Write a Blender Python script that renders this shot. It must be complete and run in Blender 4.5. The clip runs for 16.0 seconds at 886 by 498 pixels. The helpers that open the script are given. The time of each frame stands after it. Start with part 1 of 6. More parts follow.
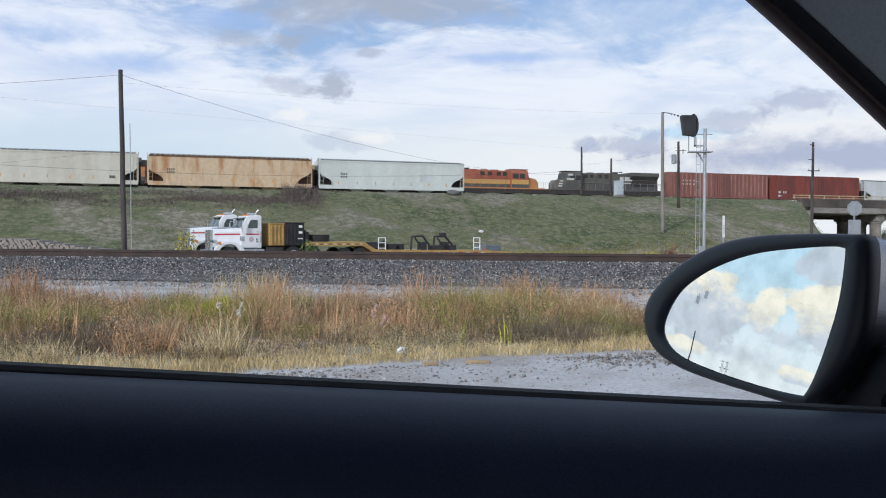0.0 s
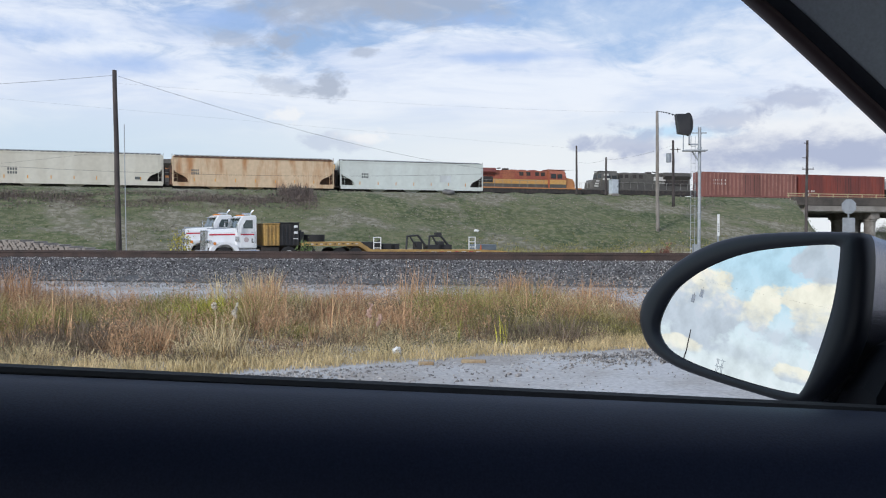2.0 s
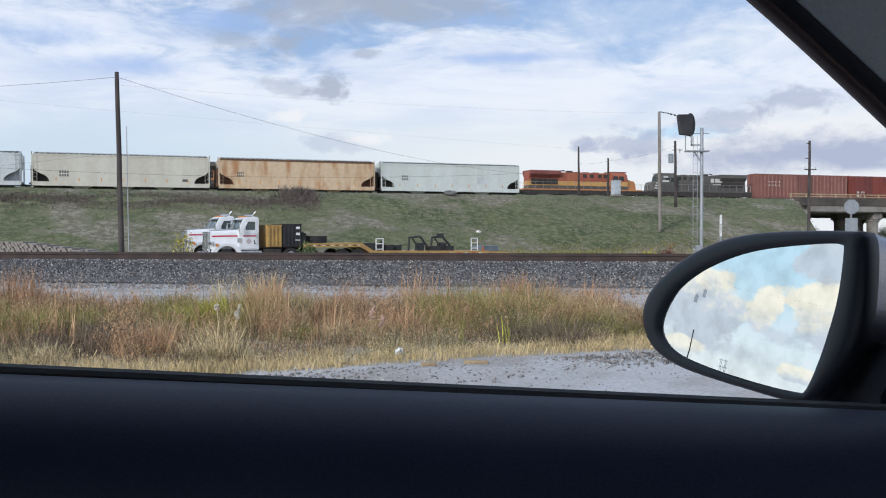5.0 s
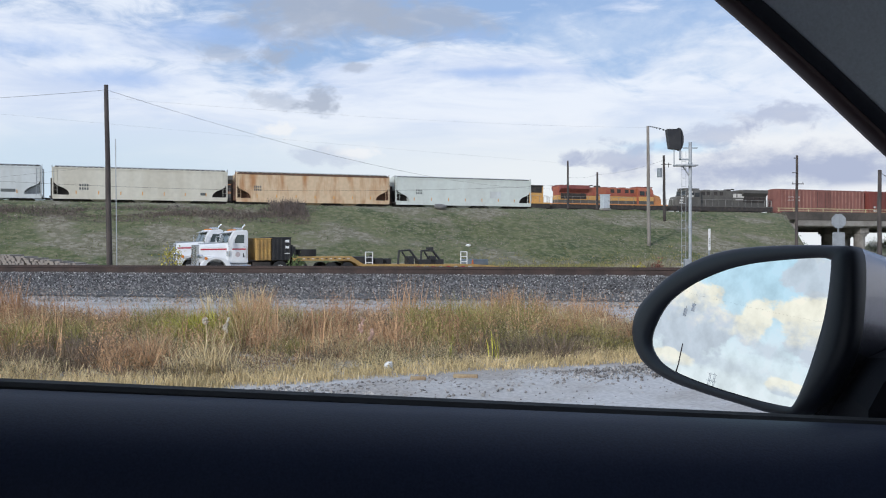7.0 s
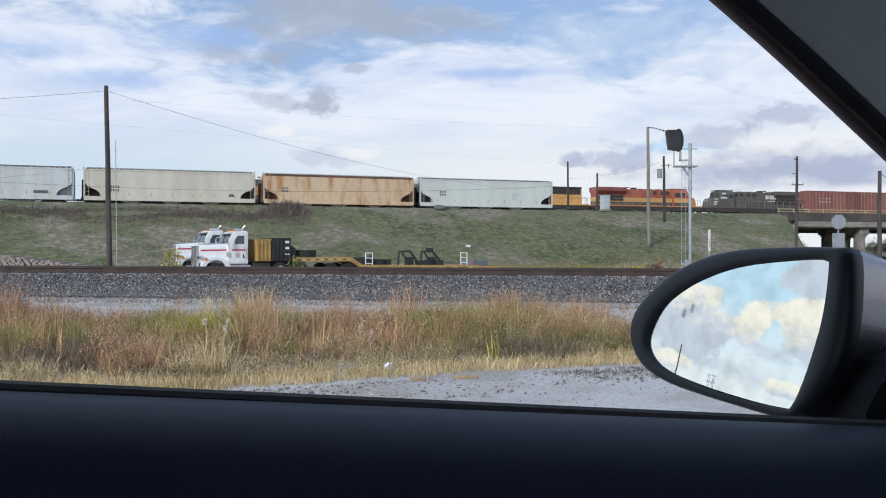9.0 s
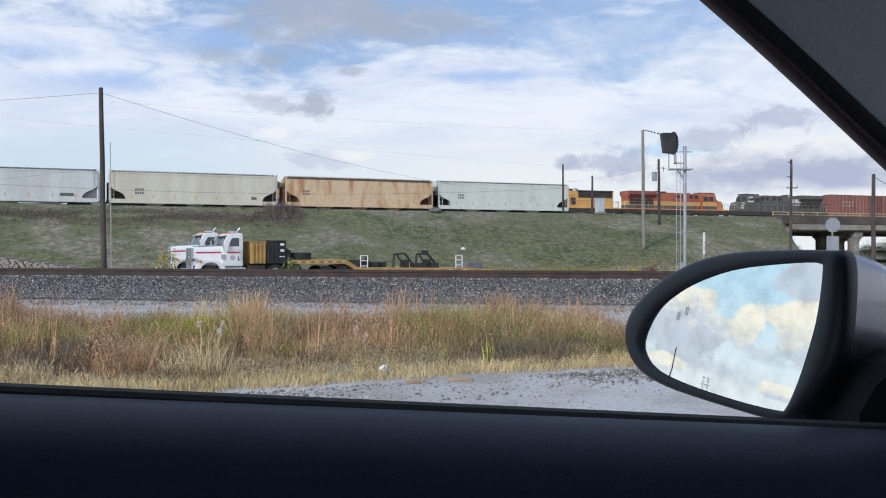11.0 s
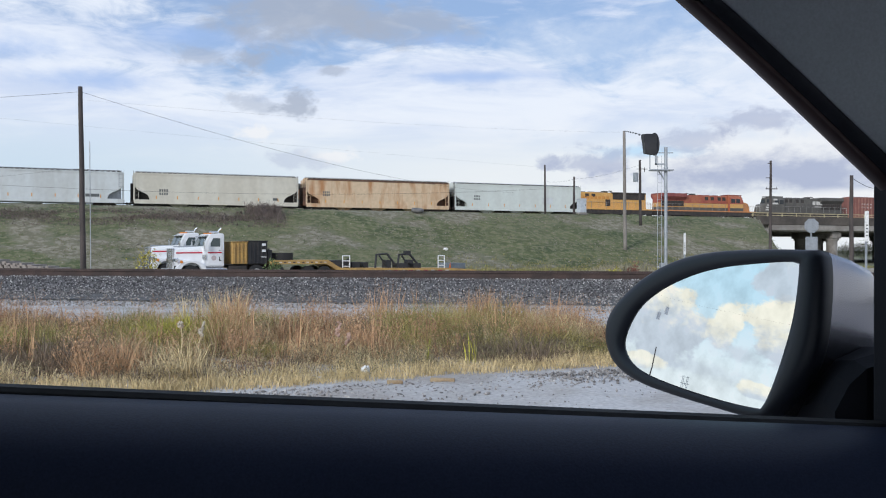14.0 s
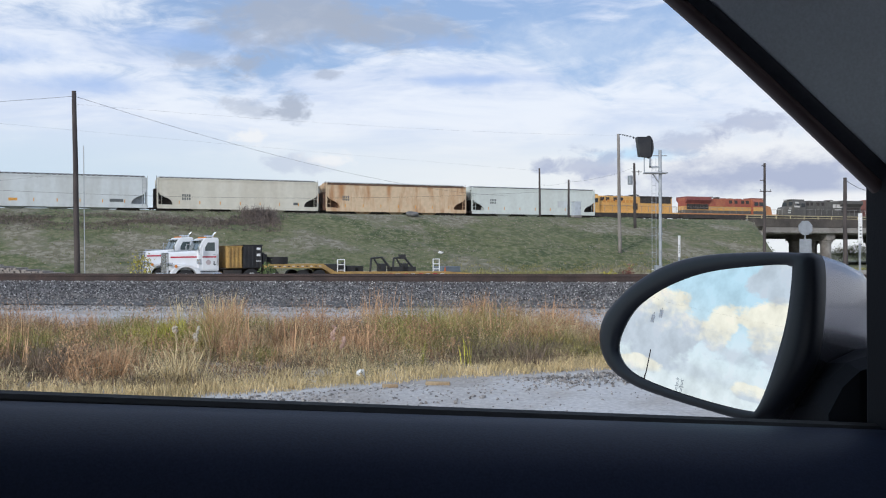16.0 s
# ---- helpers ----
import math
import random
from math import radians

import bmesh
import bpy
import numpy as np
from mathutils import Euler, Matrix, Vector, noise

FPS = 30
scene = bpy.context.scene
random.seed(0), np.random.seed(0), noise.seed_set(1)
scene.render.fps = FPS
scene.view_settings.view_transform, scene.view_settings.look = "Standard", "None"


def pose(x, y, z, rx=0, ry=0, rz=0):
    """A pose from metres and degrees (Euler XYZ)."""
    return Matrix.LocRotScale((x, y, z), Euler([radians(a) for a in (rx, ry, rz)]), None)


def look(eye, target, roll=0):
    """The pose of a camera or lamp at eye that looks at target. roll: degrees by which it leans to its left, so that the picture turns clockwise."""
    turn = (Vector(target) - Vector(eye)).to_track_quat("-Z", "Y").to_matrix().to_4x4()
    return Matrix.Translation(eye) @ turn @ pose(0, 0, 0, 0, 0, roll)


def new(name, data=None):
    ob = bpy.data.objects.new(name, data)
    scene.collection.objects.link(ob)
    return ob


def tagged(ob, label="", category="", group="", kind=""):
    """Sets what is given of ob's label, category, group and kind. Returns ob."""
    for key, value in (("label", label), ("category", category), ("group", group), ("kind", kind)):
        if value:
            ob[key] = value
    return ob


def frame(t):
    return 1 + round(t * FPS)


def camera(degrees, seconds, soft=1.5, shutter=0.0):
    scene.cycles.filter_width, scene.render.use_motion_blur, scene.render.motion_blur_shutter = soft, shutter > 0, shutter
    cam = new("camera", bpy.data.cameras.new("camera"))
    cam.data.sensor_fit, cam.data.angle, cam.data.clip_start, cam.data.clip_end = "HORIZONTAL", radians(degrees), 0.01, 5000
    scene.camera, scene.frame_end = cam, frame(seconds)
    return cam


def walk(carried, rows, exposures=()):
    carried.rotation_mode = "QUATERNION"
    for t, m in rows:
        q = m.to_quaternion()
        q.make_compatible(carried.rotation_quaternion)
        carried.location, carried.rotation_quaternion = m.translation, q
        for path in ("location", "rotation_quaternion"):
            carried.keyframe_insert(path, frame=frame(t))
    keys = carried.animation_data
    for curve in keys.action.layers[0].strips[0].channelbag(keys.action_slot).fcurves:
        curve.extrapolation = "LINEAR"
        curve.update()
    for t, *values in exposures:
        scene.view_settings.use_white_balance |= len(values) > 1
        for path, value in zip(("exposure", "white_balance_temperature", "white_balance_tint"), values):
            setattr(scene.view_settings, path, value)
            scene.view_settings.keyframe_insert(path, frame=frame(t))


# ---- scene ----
cam = camera(54.27, 16.0, soft=1.1)
walk(cam, [
    (0, pose(0.0005, -0.0012, 1.3009, 88.840, -0.241, 0.855)),
    (0.5, pose(0.0008, -0.0003, 1.3009, 88.855, -0.091, 0.649)),
    (1, pose(0.0014, -0.0006, 1.3011, 88.819, -0.032, 0.427)),
    (1.5, pose(0.0019, -0.0016, 1.3004, 88.802, -0.033, 0.369)),
    (2, pose(0.0004, -0.0004, 1.3011, 88.808, -0.022, 0.544)),
    (2.5, pose(0.0006, -0.0013, 1.3004, 88.762, 0.132, 0.559)),
    (3, pose(0.0017, -0.0007, 1.3001, 88.715, 0.213, 0.455)),
    (3.5, pose(0.0014, -0.0007, 1.3004, 88.692, 0.253, 0.467)),
    (4, pose(0.0006, 0.0004, 1.2992, 88.607, 0.170, 0.786)),
    (6.5, pose(-0.0002, 0.0002, 1.3008, 89.650, -0.120, 0.261)),
    (7, pose(0.0000, 0.0000, 1.3000, 89.778, -0.002, 0.001)),
    (7.5, pose(0.0019, -0.0014, 1.3000, 89.795, 0.061, -0.050)),
    (8, pose(0.0005, -0.0014, 1.3005, 89.802, 0.019, 0.051)),
    (8.5, pose(0.0014, -0.0014, 1.3004, 89.835, -0.004, 0.055)),
    (9, pose(0.0013, -0.0013, 1.3009, 89.835, -0.003, 0.001)),
    (11.5, pose(0.0017, -0.0014, 1.3007, 90.027, -0.116, -0.608)),
    (12, pose(0.0020, -0.0032, 1.3006, 90.024, -0.241, -1.325)),
    (12.5, pose(0.0021, -0.0032, 1.3006, 90.049, -0.166, -1.327)),
    (13, pose(0.0021, -0.0024, 1.3006, 90.049, -0.165, -1.343)),
    (13.5, pose(0.0026, -0.0035, 1.3004, 90.016, -0.112, -1.416)),
    (14, pose(0.0022, -0.0048, 1.3000, 90.030, -0.086, -1.498)),
    (14.5, pose(0.0029, -0.0040, 1.3006, 90.058, -0.003, -1.537)),
    (15, pose(0.0031, -0.0049, 1.3003, 90.088, 0.087, -1.580)),
    (15.5, pose(0.0042, -0.0048, 1.3004, 90.134, 0.186, -1.665)),
    (16, pose(0.0035, -0.0042, 1.3005, 90.258, 0.119, -1.832)),
], exposures=[(0.0, 0.0, 6100, 10), (16.0, 0.0, 6100, 10)])

# ---- world and light ----
world = bpy.data.worlds.new("sky")
scene.world = world
world.use_nodes = True


def build_world():
    nt = world.node_tree
    nt.nodes.clear()
    N, L = nt.nodes.new, nt.links.new
    out, bg = N("ShaderNodeOutputWorld"), N("ShaderNodeBackground")
    bg.inputs["Strength"].default_value = 0.1
    sky = N("ShaderNodeTexSky")
    sky.sky_type, sky.sun_disc = "NISHITA", False
    sky.sun_elevation, sky.sun_rotation = radians(24), radians(215)
    tc = N("ShaderNodeTexCoord")

    def mapped(sx, sy, sz, ox=0.0):
        m = N("ShaderNodeMapping")
        m.inputs["Scale"].default_value = (sx, sy, sz)
        m.inputs["Location"].default_value = (ox, 0, 0)
        L(tc.outputs["Generated"], m.inputs["Vector"])
        return m.outputs["Vector"]

    def noise_at(vec, scale, detail, rough=0.55, dist=0.0):
        n = N("ShaderNodeTexNoise")
        n.inputs["Scale"].default_value, n.inputs["Detail"].default_value = scale, detail
        n.inputs["Roughness"].default_value, n.inputs["Distortion"].default_value = rough, dist
        L(vec, n.inputs["Vector"])
        return n.outputs["Fac"]

    def ramp(fac, a, b, lo=0.0, hi=1.0):
        r = N("ShaderNodeMapRange")
        r.interpolation_type = "SMOOTHSTEP"
        r.inputs["From Min"].default_value, r.inputs["From Max"].default_value = a, b
        r.inputs["To Min"].default_value, r.inputs["To Max"].default_value = lo, hi
        L(fac, r.inputs["Value"])
        return r.outputs["Result"]

    def math_node(op, a, b):
        m = N("ShaderNodeMath")
        m.operation = op
        for i, v in enumerate((a, b)):
            if isinstance(v, (int, float)):
                m.inputs[i].default_value = v
            else:
                L(v, m.inputs[i])
        return m.outputs[0]

    def mix(fac, a, b):
        m = N("ShaderNodeMix")
        m.data_type = "RGBA"
        for i, v in ((0, fac), (6, a), (7, b)):
            if isinstance(v, float):
                m.inputs[i].default_value = v
            elif isinstance(v, tuple):
                m.inputs[i].default_value = (*v, 1)
            else:
                L(v, m.inputs[i])
        return m.outputs[2]

    sep = N("ShaderNodeSeparateXYZ")
    L(tc.outputs["Generated"], sep.inputs[0])
    # thin streaked high cloud, closing to a white veil towards the horizon
    streak = noise_at(mapped(1.5, 1.5, 4.6, 0.35), 2.6, 9, 0.55, 0.7)
    comb = noise_at(mapped(2.4, 2.4, 7.5, 2.4), 5.5, 8, 0.6, 1.1)
    low = ramp(sep.outputs["Z"], 0.10, 0.215, 0.30, 0.0)
    rag = math_node("ADD", math_node("MULTIPLY", streak, 0.68), math_node("MULTIPLY", comb, 0.32))
    veil = ramp(math_node("ADD", rag, low), 0.42, 0.585)
    # fair-weather blue on the far side of the sky
    side = ramp(sep.outputs["X"], -0.55, -0.8)
    blue = N("ShaderNodeMix")
    blue.data_type, blue.blend_type = "RGBA", "MULTIPLY"
    blue.inputs[0].default_value = 1
    L(sky.outputs["Color"], blue.inputs[6])
    blue.inputs[7].default_value = (SKY_GAIN * 0.95, SKY_GAIN * 1.0, SKY_GAIN * 1.02, 1)
    azure = mix(0.6, blue.outputs[2], (4.0, 5.4, 8.2))
    away = ramp(sep.outputs["X"], -0.45, -0.7, 1.0, 0.35)
    shade = ramp(noise_at(mapped(1.2, 1.2, 6.0, 5.5), 4.0, 7, 0.6, 0.4), 0.36, 0.66)
    white = mix(ramp(sep.outputs["Z"], 0.02, 0.2), (8.95, 8.9, 8.7), (8.5, 8.8, 9.3))
    dim = mix(ramp(sep.outputs["Z"], 0.05, 0.2), (7.6, 8.2, 8.7), (6.3, 7.0, 8.5))
    pale = mix(ramp(sep.outputs["X"], -0.42, 0.12), (6.1, 7.2, 8.0), (8.6, 8.7, 8.5))
    near_rim = ramp(sep.outputs["Z"], 0.15, 0.085, 0.0, 0.85)
    c = mix(math_node("MULTIPLY", veil, away), azure, mix(near_rim, mix(shade, white, dim), pale))
    c = mix(math_node("MULTIPLY", side, 0.92), c, mix(ramp(sep.outputs["Z"], 0.05, 0.3), (8.3, 8.8, 8.6), (5.6, 7.8, 8.7)))
    wisps = {"broad": noise_at(mapped(1.0, 1.0, 2.0, 1.3), 11.0, 9, 0.6), "small": noise_at(mapped(1.0, 1.0, 1.7, 4.3), 30.0, 7, 0.6, 0.3)}

    def offset(x, y, z, w, h):
        v = N("ShaderNodeVectorMath")
        v.operation = "SUBTRACT"
        L(tc.outputs["Generated"], v.inputs[0])
        v.inputs[1].default_value = Vector((x, y, z)).normalized()
        k = N("ShaderNodeVectorMath")
        k.operation = "MULTIPLY"
        L(v.outputs[0], k.inputs[0])
        k.inputs[1].default_value = (1 / w, 1 / w, 1 / h)
        le = N("ShaderNodeVectorMath")
        le.operation = "LENGTH"
        L(k.outputs[0], le.inputs[0])
        return k.outputs[0], le.outputs["Value"]

    def puff(c, x, y, z, w, h, tone, fac, kind="broad", soft=0.62):
        """One cloud at a bearing and height, ragged at its edge."""
        edge = math_node("ADD", offset(x, y, z, w, h)[1], math_node("ADD", math_node("MULTIPLY", wisps[kind], 1.7), math_node("MULTIPLY", wisps["small"], 0.7)))
        return mix(math_node("MULTIPLY", ramp(edge, 2.12, 2.12 - soft), fac), c, tone)

    def heap(c, x, y, z, w, h, fac, base=0.0):
        """A heaped cloud: sunlit gold on top, slate beneath."""
        off, le = offset(x, y, z, w, h)
        part_z = N("ShaderNodeSeparateXYZ")
        L(off, part_z.inputs[0])
        lit = math_node("ADD", part_z.outputs["Z"], math_node("MULTIPLY", wisps["small"], 1.6))
        edge = math_node("ADD", le, math_node("MULTIPLY", wisps["broad"], 1.9))
        return mix(math_node("MULTIPLY", ramp(edge, 1.95, 1.72), fac), c, mix(ramp(lit, 0.35 + base, 1.25 + base), SLATE, GOLD))

    # deeper blue openings
    for x, z, w, h in ((-0.36, 0.193, 0.12, 0.02), (-0.49, 0.232, 0.13, 0.022), (-0.27, 0.245, 0.10, 0.018), (0.02, 0.243, 0.07, 0.014), (0.07, 0.20, 0.10, 0.010)):
        c = puff(c, x, 1, z, w, h, (3.9, 5.3, 8.1), 0.75, soft=1.0)
    c = puff(c, 0.21, 1, 0.245, 0.17, 0.05, (8.3, 8.7, 9.2), 0.5, soft=1.1)
    c = puff(c, 0.37, 1, 0.215, 0.2, 0.05, (8.7, 8.9, 9.2), 0.7, soft=1.0)
    # the great grey cloud overhead and its small companions
    c = puff(c, -0.13, 1, 0.272, 0.15, 0.046, GREY, 0.85)
    c = puff(c, -0.02, 1, 0.262, 0.12, 0.034, GREY, 0.7)
    c = puff(c, -0.20, 1, 0.217, 0.034, 0.021, GREY, 0.75, "small")
    c = puff(c, -0.255, 1, 0.222, 0.045, 0.014, GREY, 0.5, "small")
    c = puff(c, -0.142, 1, 0.166, 0.034, 0.022, GREY, 0.8, "small")
    c = puff(c, -0.193, 1, 0.168, 0.036, 0.015, GREY, 0.5, "small")
    c = puff(c, -0.105, 1, 0.206, 0.026, 0.009, GREY, 0.6, "small")
    c = puff(c, -0.191, 1, 0.134, 0.028, 0.012, CREAM, 0.8, "small")
    c = puff(c, -0.13, 1, 0.102, 0.06, 0.014, LILAC, 0.4, "small")
    c = puff(c, -0.098, 1, 0.107, 0.04, 0.012, CREAM, 0.8, "small")
    # violet-grey bank low over the bridge, with bright rims
    c = puff(c, 0.40, 1, 0.112, 0.24, 0.05, CREAM, 0.7)
    c = puff(c, 0.26, 1, 0.115, 0.09, 0.014, (5.2, 7.3, 8.9), 0.8)
    c = puff(c, 0.43, 1, 0.09, 0.21, 0.04, LILAC, 0.95, soft=0.7)
    c = puff(c, 0.40, 1, 0.152, 0.075, 0.018, LILAC, 0.7, "small")
    c = puff(c, 0.31, 1, 0.128, 0.06, 0.018, LILAC, 0.6, "small")
    c = puff(c, 0.205, 1, 0.103, 0.066, 0.02, LILAC, 0.7, "small")
    c = puff(c, 0.15, 1, 0.103, 0.024, 0.013, LILAC, 0.7, "small")
    c = puff(c, 0.50, 1, 0.060, 0.14, 0.014, CREAM, 0.8)
    # heaped clouds behind the car
    c = puff(c, -0.955, 0.23, 0.10, 0.22, 0.026, SLATE, 0.55)
    c = heap(c, -0.935, 0.335, 0.165, 0.135, 0.095, 0.97, 0.4)
    c = puff(c, -0.975, 0.14, 0.150, 0.11, 0.026, SLATE, 0.7)
    c = heap(c, -0.968, 0.175, 0.182, 0.05, 0.06, 0.95, -0.2)
    c = heap(c, -0.978, 0.045, 0.20, 0.095, 0.085, 0.97, -0.1)
    c = heap(c, -0.945, 0.075, 0.30, 0.075, 0.04, 0.9, 1.1)
    c = heap(c, -0.935, 0.37, 0.085, 0.08, 0.02, 0.85, -0.3)
    c = heap(c, -0.99, 0.08, 0.09, 0.05, 0.02, 0.85, -0.3)
    L(c, bg.inputs["Color"])
    L(bg.outputs[0], out.inputs[0])


SKY_GAIN = 1.0
GREY, LILAC, CREAM = (4.1, 4.5, 5.3), (4.4, 4.8, 6.1), (9.3, 9.1, 8.8)
SLATE, GOLD = (5.9, 6.4, 6.9), (9.7, 9.1, 7.4)

build_world()
sun = new("sun", bpy.data.lights.new("sun", "SUN"))
sun.data.energy, sun.data.angle, sun.data.color = 2.4, radians(10), (1.0, 0.95, 0.9)
sun.matrix_world = look((-34, -50, 28), (0, 0, 0))

# ---- materials ----
MATS = {}


def material(name, color, rough=0.7, metal=0.0, second=None, scale=3.0, amount=0.5, grain=40.0, bump=0.15,
             streak=False, per=False, coat=0.0, spread=(0.42, 0.62), var=0.18):
    """Base colour with a second colour worn in by noise, fine grain and relief."""
    if name in MATS:
        return MATS[name]
    m = bpy.data.materials.new(name)
    MATS[name] = m
    m.use_nodes = True
    nt = m.node_tree
    N, L = nt.nodes.new, nt.links.new
    b = nt.nodes["Principled BSDF"]
    b.inputs["Roughness"].default_value, b.inputs["Metallic"].default_value = rough, metal
    b.inputs["Coat Weight"].default_value = coat
    tc = N("ShaderNodeTexCoord")
    mp = N("ShaderNodeMapping")
    mp.inputs["Scale"].default_value = (1, 1, 0.18) if streak else (1, 1, 1)
    L(tc.outputs["Object"], mp.inputs["Vector"])
    n1, n2 = N("ShaderNodeTexNoise"), N("ShaderNodeTexNoise")
    n1.inputs["Scale"].default_value, n1.inputs["Detail"].default_value = scale, 6
    n2.inputs["Scale"].default_value, n2.inputs["Detail"].default_value = grain, 4
    L(mp.outputs[0], n1.inputs["Vector"])
    L(tc.outputs["Object"], n2.inputs["Vector"])
    r = N("ShaderNodeMapRange")
    r.inputs["From Min"].default_value, r.inputs["From Max"].default_value = spread
    r.inputs["To Max"].default_value = amount
    L(n1.outputs["Fac"], r.inputs["Value"])
    mx = N("ShaderNodeMix")
    mx.data_type = "RGBA"
    mx.inputs[6].default_value = (*color, 1)
    mx.inputs[7].default_value = (*(second or [c * 0.6 for c in color]), 1)
    L(r.outputs[0], mx.inputs[0])
    hsv = N("ShaderNodeHueSaturation")
    L(mx.outputs[2], hsv.inputs["Color"])
    v = N("ShaderNodeMapRange")
    v.inputs["From Min"].default_value, v.inputs["From Max"].default_value = 0.3, 0.7
    v.inputs["To Min"].default_value, v.inputs["To Max"].default_value = 1 - var, 1 + var
    L(n2.outputs["Fac"], v.inputs["Value"])
    if per:
        g = N("ShaderNodeNewGeometry")
        pm = N("ShaderNodeMath")
        pm.operation = "MULTIPLY_ADD"
        L(g.outputs["Random Per Island"], pm.inputs[0])
        pm.inputs[1].default_value, pm.inputs[2].default_value = per, 1 - per / 2
        mm = N("ShaderNodeMath")
        mm.operation = "MULTIPLY"
        L(v.outputs[0], mm.inputs[0])
        L(pm.outputs[0], mm.inputs[1])
        L(mm.outputs[0], hsv.inputs["Value"])
    else:
        L(v.outputs[0], hsv.inputs["Value"])
    L(hsv.outputs[0], b.inputs["Base Color"])
    if bump:
        bp = N("ShaderNodeBump")
        bp.inputs["Strength"].default_value = bump
        bp.inputs["Distance"].default_value = 0.02
        L(n2.outputs["Fac"], bp.inputs["Height"])
        L(bp.outputs[0], b.inputs["Normal"])
    return m


M = material
DIRT = M("pale_gravel", (0.46, 0.45, 0.445), 0.95, second=(0.28, 0.25, 0.22), scale=0.9, amount=0.7, grain=22, bump=0.6)
EARTH = M("bare_earth", (0.27, 0.23, 0.17), 0.95, second=(0.36, 0.33, 0.27), scale=0.35, amount=0.8, grain=9, bump=0.5)
BALLAST = M("ballast_stone", (0.13, 0.13, 0.13), 0.9, second=(0.07, 0.065, 0.065), scale=9, amount=0.8, grain=30, bump=0.6, per=0.9)
STONE = M("crushed_stone", (0.16, 0.155, 0.155), 0.9, second=(0.055, 0.05, 0.052), scale=5, amount=0.8, grain=30, bump=0.3, per=1.9)
STONE_PALE = M("pale_chip_stone", (0.50, 0.49, 0.47), 0.9, second=(0.36, 0.34, 0.32), scale=6, amount=0.7, grain=30, bump=0.3, per=0.8)
RUST = M("rusted_rail", (0.062, 0.04, 0.034), 0.8, second=(0.035, 0.025, 0.022), scale=2, amount=0.8, grain=30)
TIE = M("creosoted_wood", (0.07, 0.055, 0.045), 0.9, second=(0.13, 0.11, 0.09), scale=3, amount=0.6, grain=30)
POLE = M("weathered_pole_wood", (0.085, 0.07, 0.064), 0.9, second=(0.04, 0.034, 0.034), scale=4, amount=0.8, grain=30, streak=True)
POLE_PALE = M("silvered_pole_wood", (0.26, 0.235, 0.21), 0.9, second=(0.15, 0.13, 0.11), scale=4, amount=0.7, grain=30, streak=True)
STEEL = M("galvanised_steel", (0.42, 0.44, 0.46), 0.5, 0.7, second=(0.3, 0.32, 0.34), scale=3, amount=0.6)
BLACK = M("black_paint", (0.022, 0.022, 0.025), 0.55, second=(0.05, 0.047, 0.045), scale=2, amount=0.5)
DARK = M("grimy_dark_steel", (0.035, 0.032, 0.03), 0.8, second=(0.08, 0.06, 0.05), scale=2, amount=0.6)
WHITE = M("white_paint", (0.78, 0.78, 0.77), 0.4, second=(0.6, 0.58, 0.54), scale=1.5, amount=0.4, grain=20, bump=0.03)
CONCRETE = M("stained_concrete", (0.36, 0.34, 0.31), 0.9, second=(0.2, 0.18, 0.16), scale=0.5, amount=0.8, grain=8, bump=0.3)
WIRE = M("cable_black", (0.03, 0.03, 0.032), 0.7)


# ---- building helpers ----
def part(name, bm, mat, parent=None, label="", smooth=False, m=None):
    """Links a bmesh as one mesh object under a thing."""
    me = bpy.data.meshes.new(name)
    if smooth:
        for f in bm.faces:
            f.smooth = True
    bm.normal_update()
    bm.to_mesh(me)
    bm.free()
    me.materials.append(mat)
    ob = new(name, me)
    if parent:
        ob.parent = parent
    if m is not None:
        ob.matrix_basis = m
    if label:
        ob["label"] = label
    return ob


def box(bm, x0, x1, y0, y1, z0, z1, bevel=0.0):
    r = bmesh.ops.create_cube(bm, size=1)
    vs = r["verts"]
    bmesh.ops.transform(bm, matrix=Matrix.Translation(((x0 + x1) / 2, (y0 + y1) / 2, (z0 + z1) / 2)) @
                        Matrix.Diagonal((abs(x1 - x0), abs(y1 - y0), abs(z1 - z0), 1)), verts=vs)
    if bevel:
        es = list({e for v in vs for e in v.link_edges})
        bmesh.ops.bevel(bm, geom=es, offset=bevel, segments=2, affect="EDGES", profile=0.5)
    return bm


def boxes(*dims, bevel=0.0):
    bm = bmesh.new()
    for d in dims:
        box(bm, *d, bevel=bevel)
    return bm


def cyl(bm, p, q, r0, r1=None, seg=12):
    p, q = Vector(p), Vector(q)
    d = q - p
    m = Matrix.Translation((p + q) / 2) @ d.to_track_quat("Z", "Y").to_matrix().to_4x4()
    bmesh.ops.create_cone(bm, cap_ends=True, segments=seg, radius1=r0, radius2=r0 if r1 is None else r1, depth=d.length, matrix=m)
    return bm


def cyls(*rows, seg=10):
    bm = bmesh.new()
    for p, q, r in rows:
        cyl(bm, p, q, r, seg=seg)
    return bm


def prism(outline, y0, y1, bm=None):
    """A plate with an outline in x and z, from y0 to y1."""
    bm = bm or bmesh.new()
    a = [bm.verts.new((x, y0, z)) for x, z in outline]
    b = [bm.verts.new((x, y1, z)) for x, z in outline]
    bm.faces.new(a)
    bm.faces.new(list(reversed(b)))
    n = len(a)
    for i in range(n):
        bm.faces.new((a[i], b[i], b[(i + 1) % n], a[(i + 1) % n]))
    bmesh.ops.recalc_face_normals(bm, faces=bm.faces)
    return bm


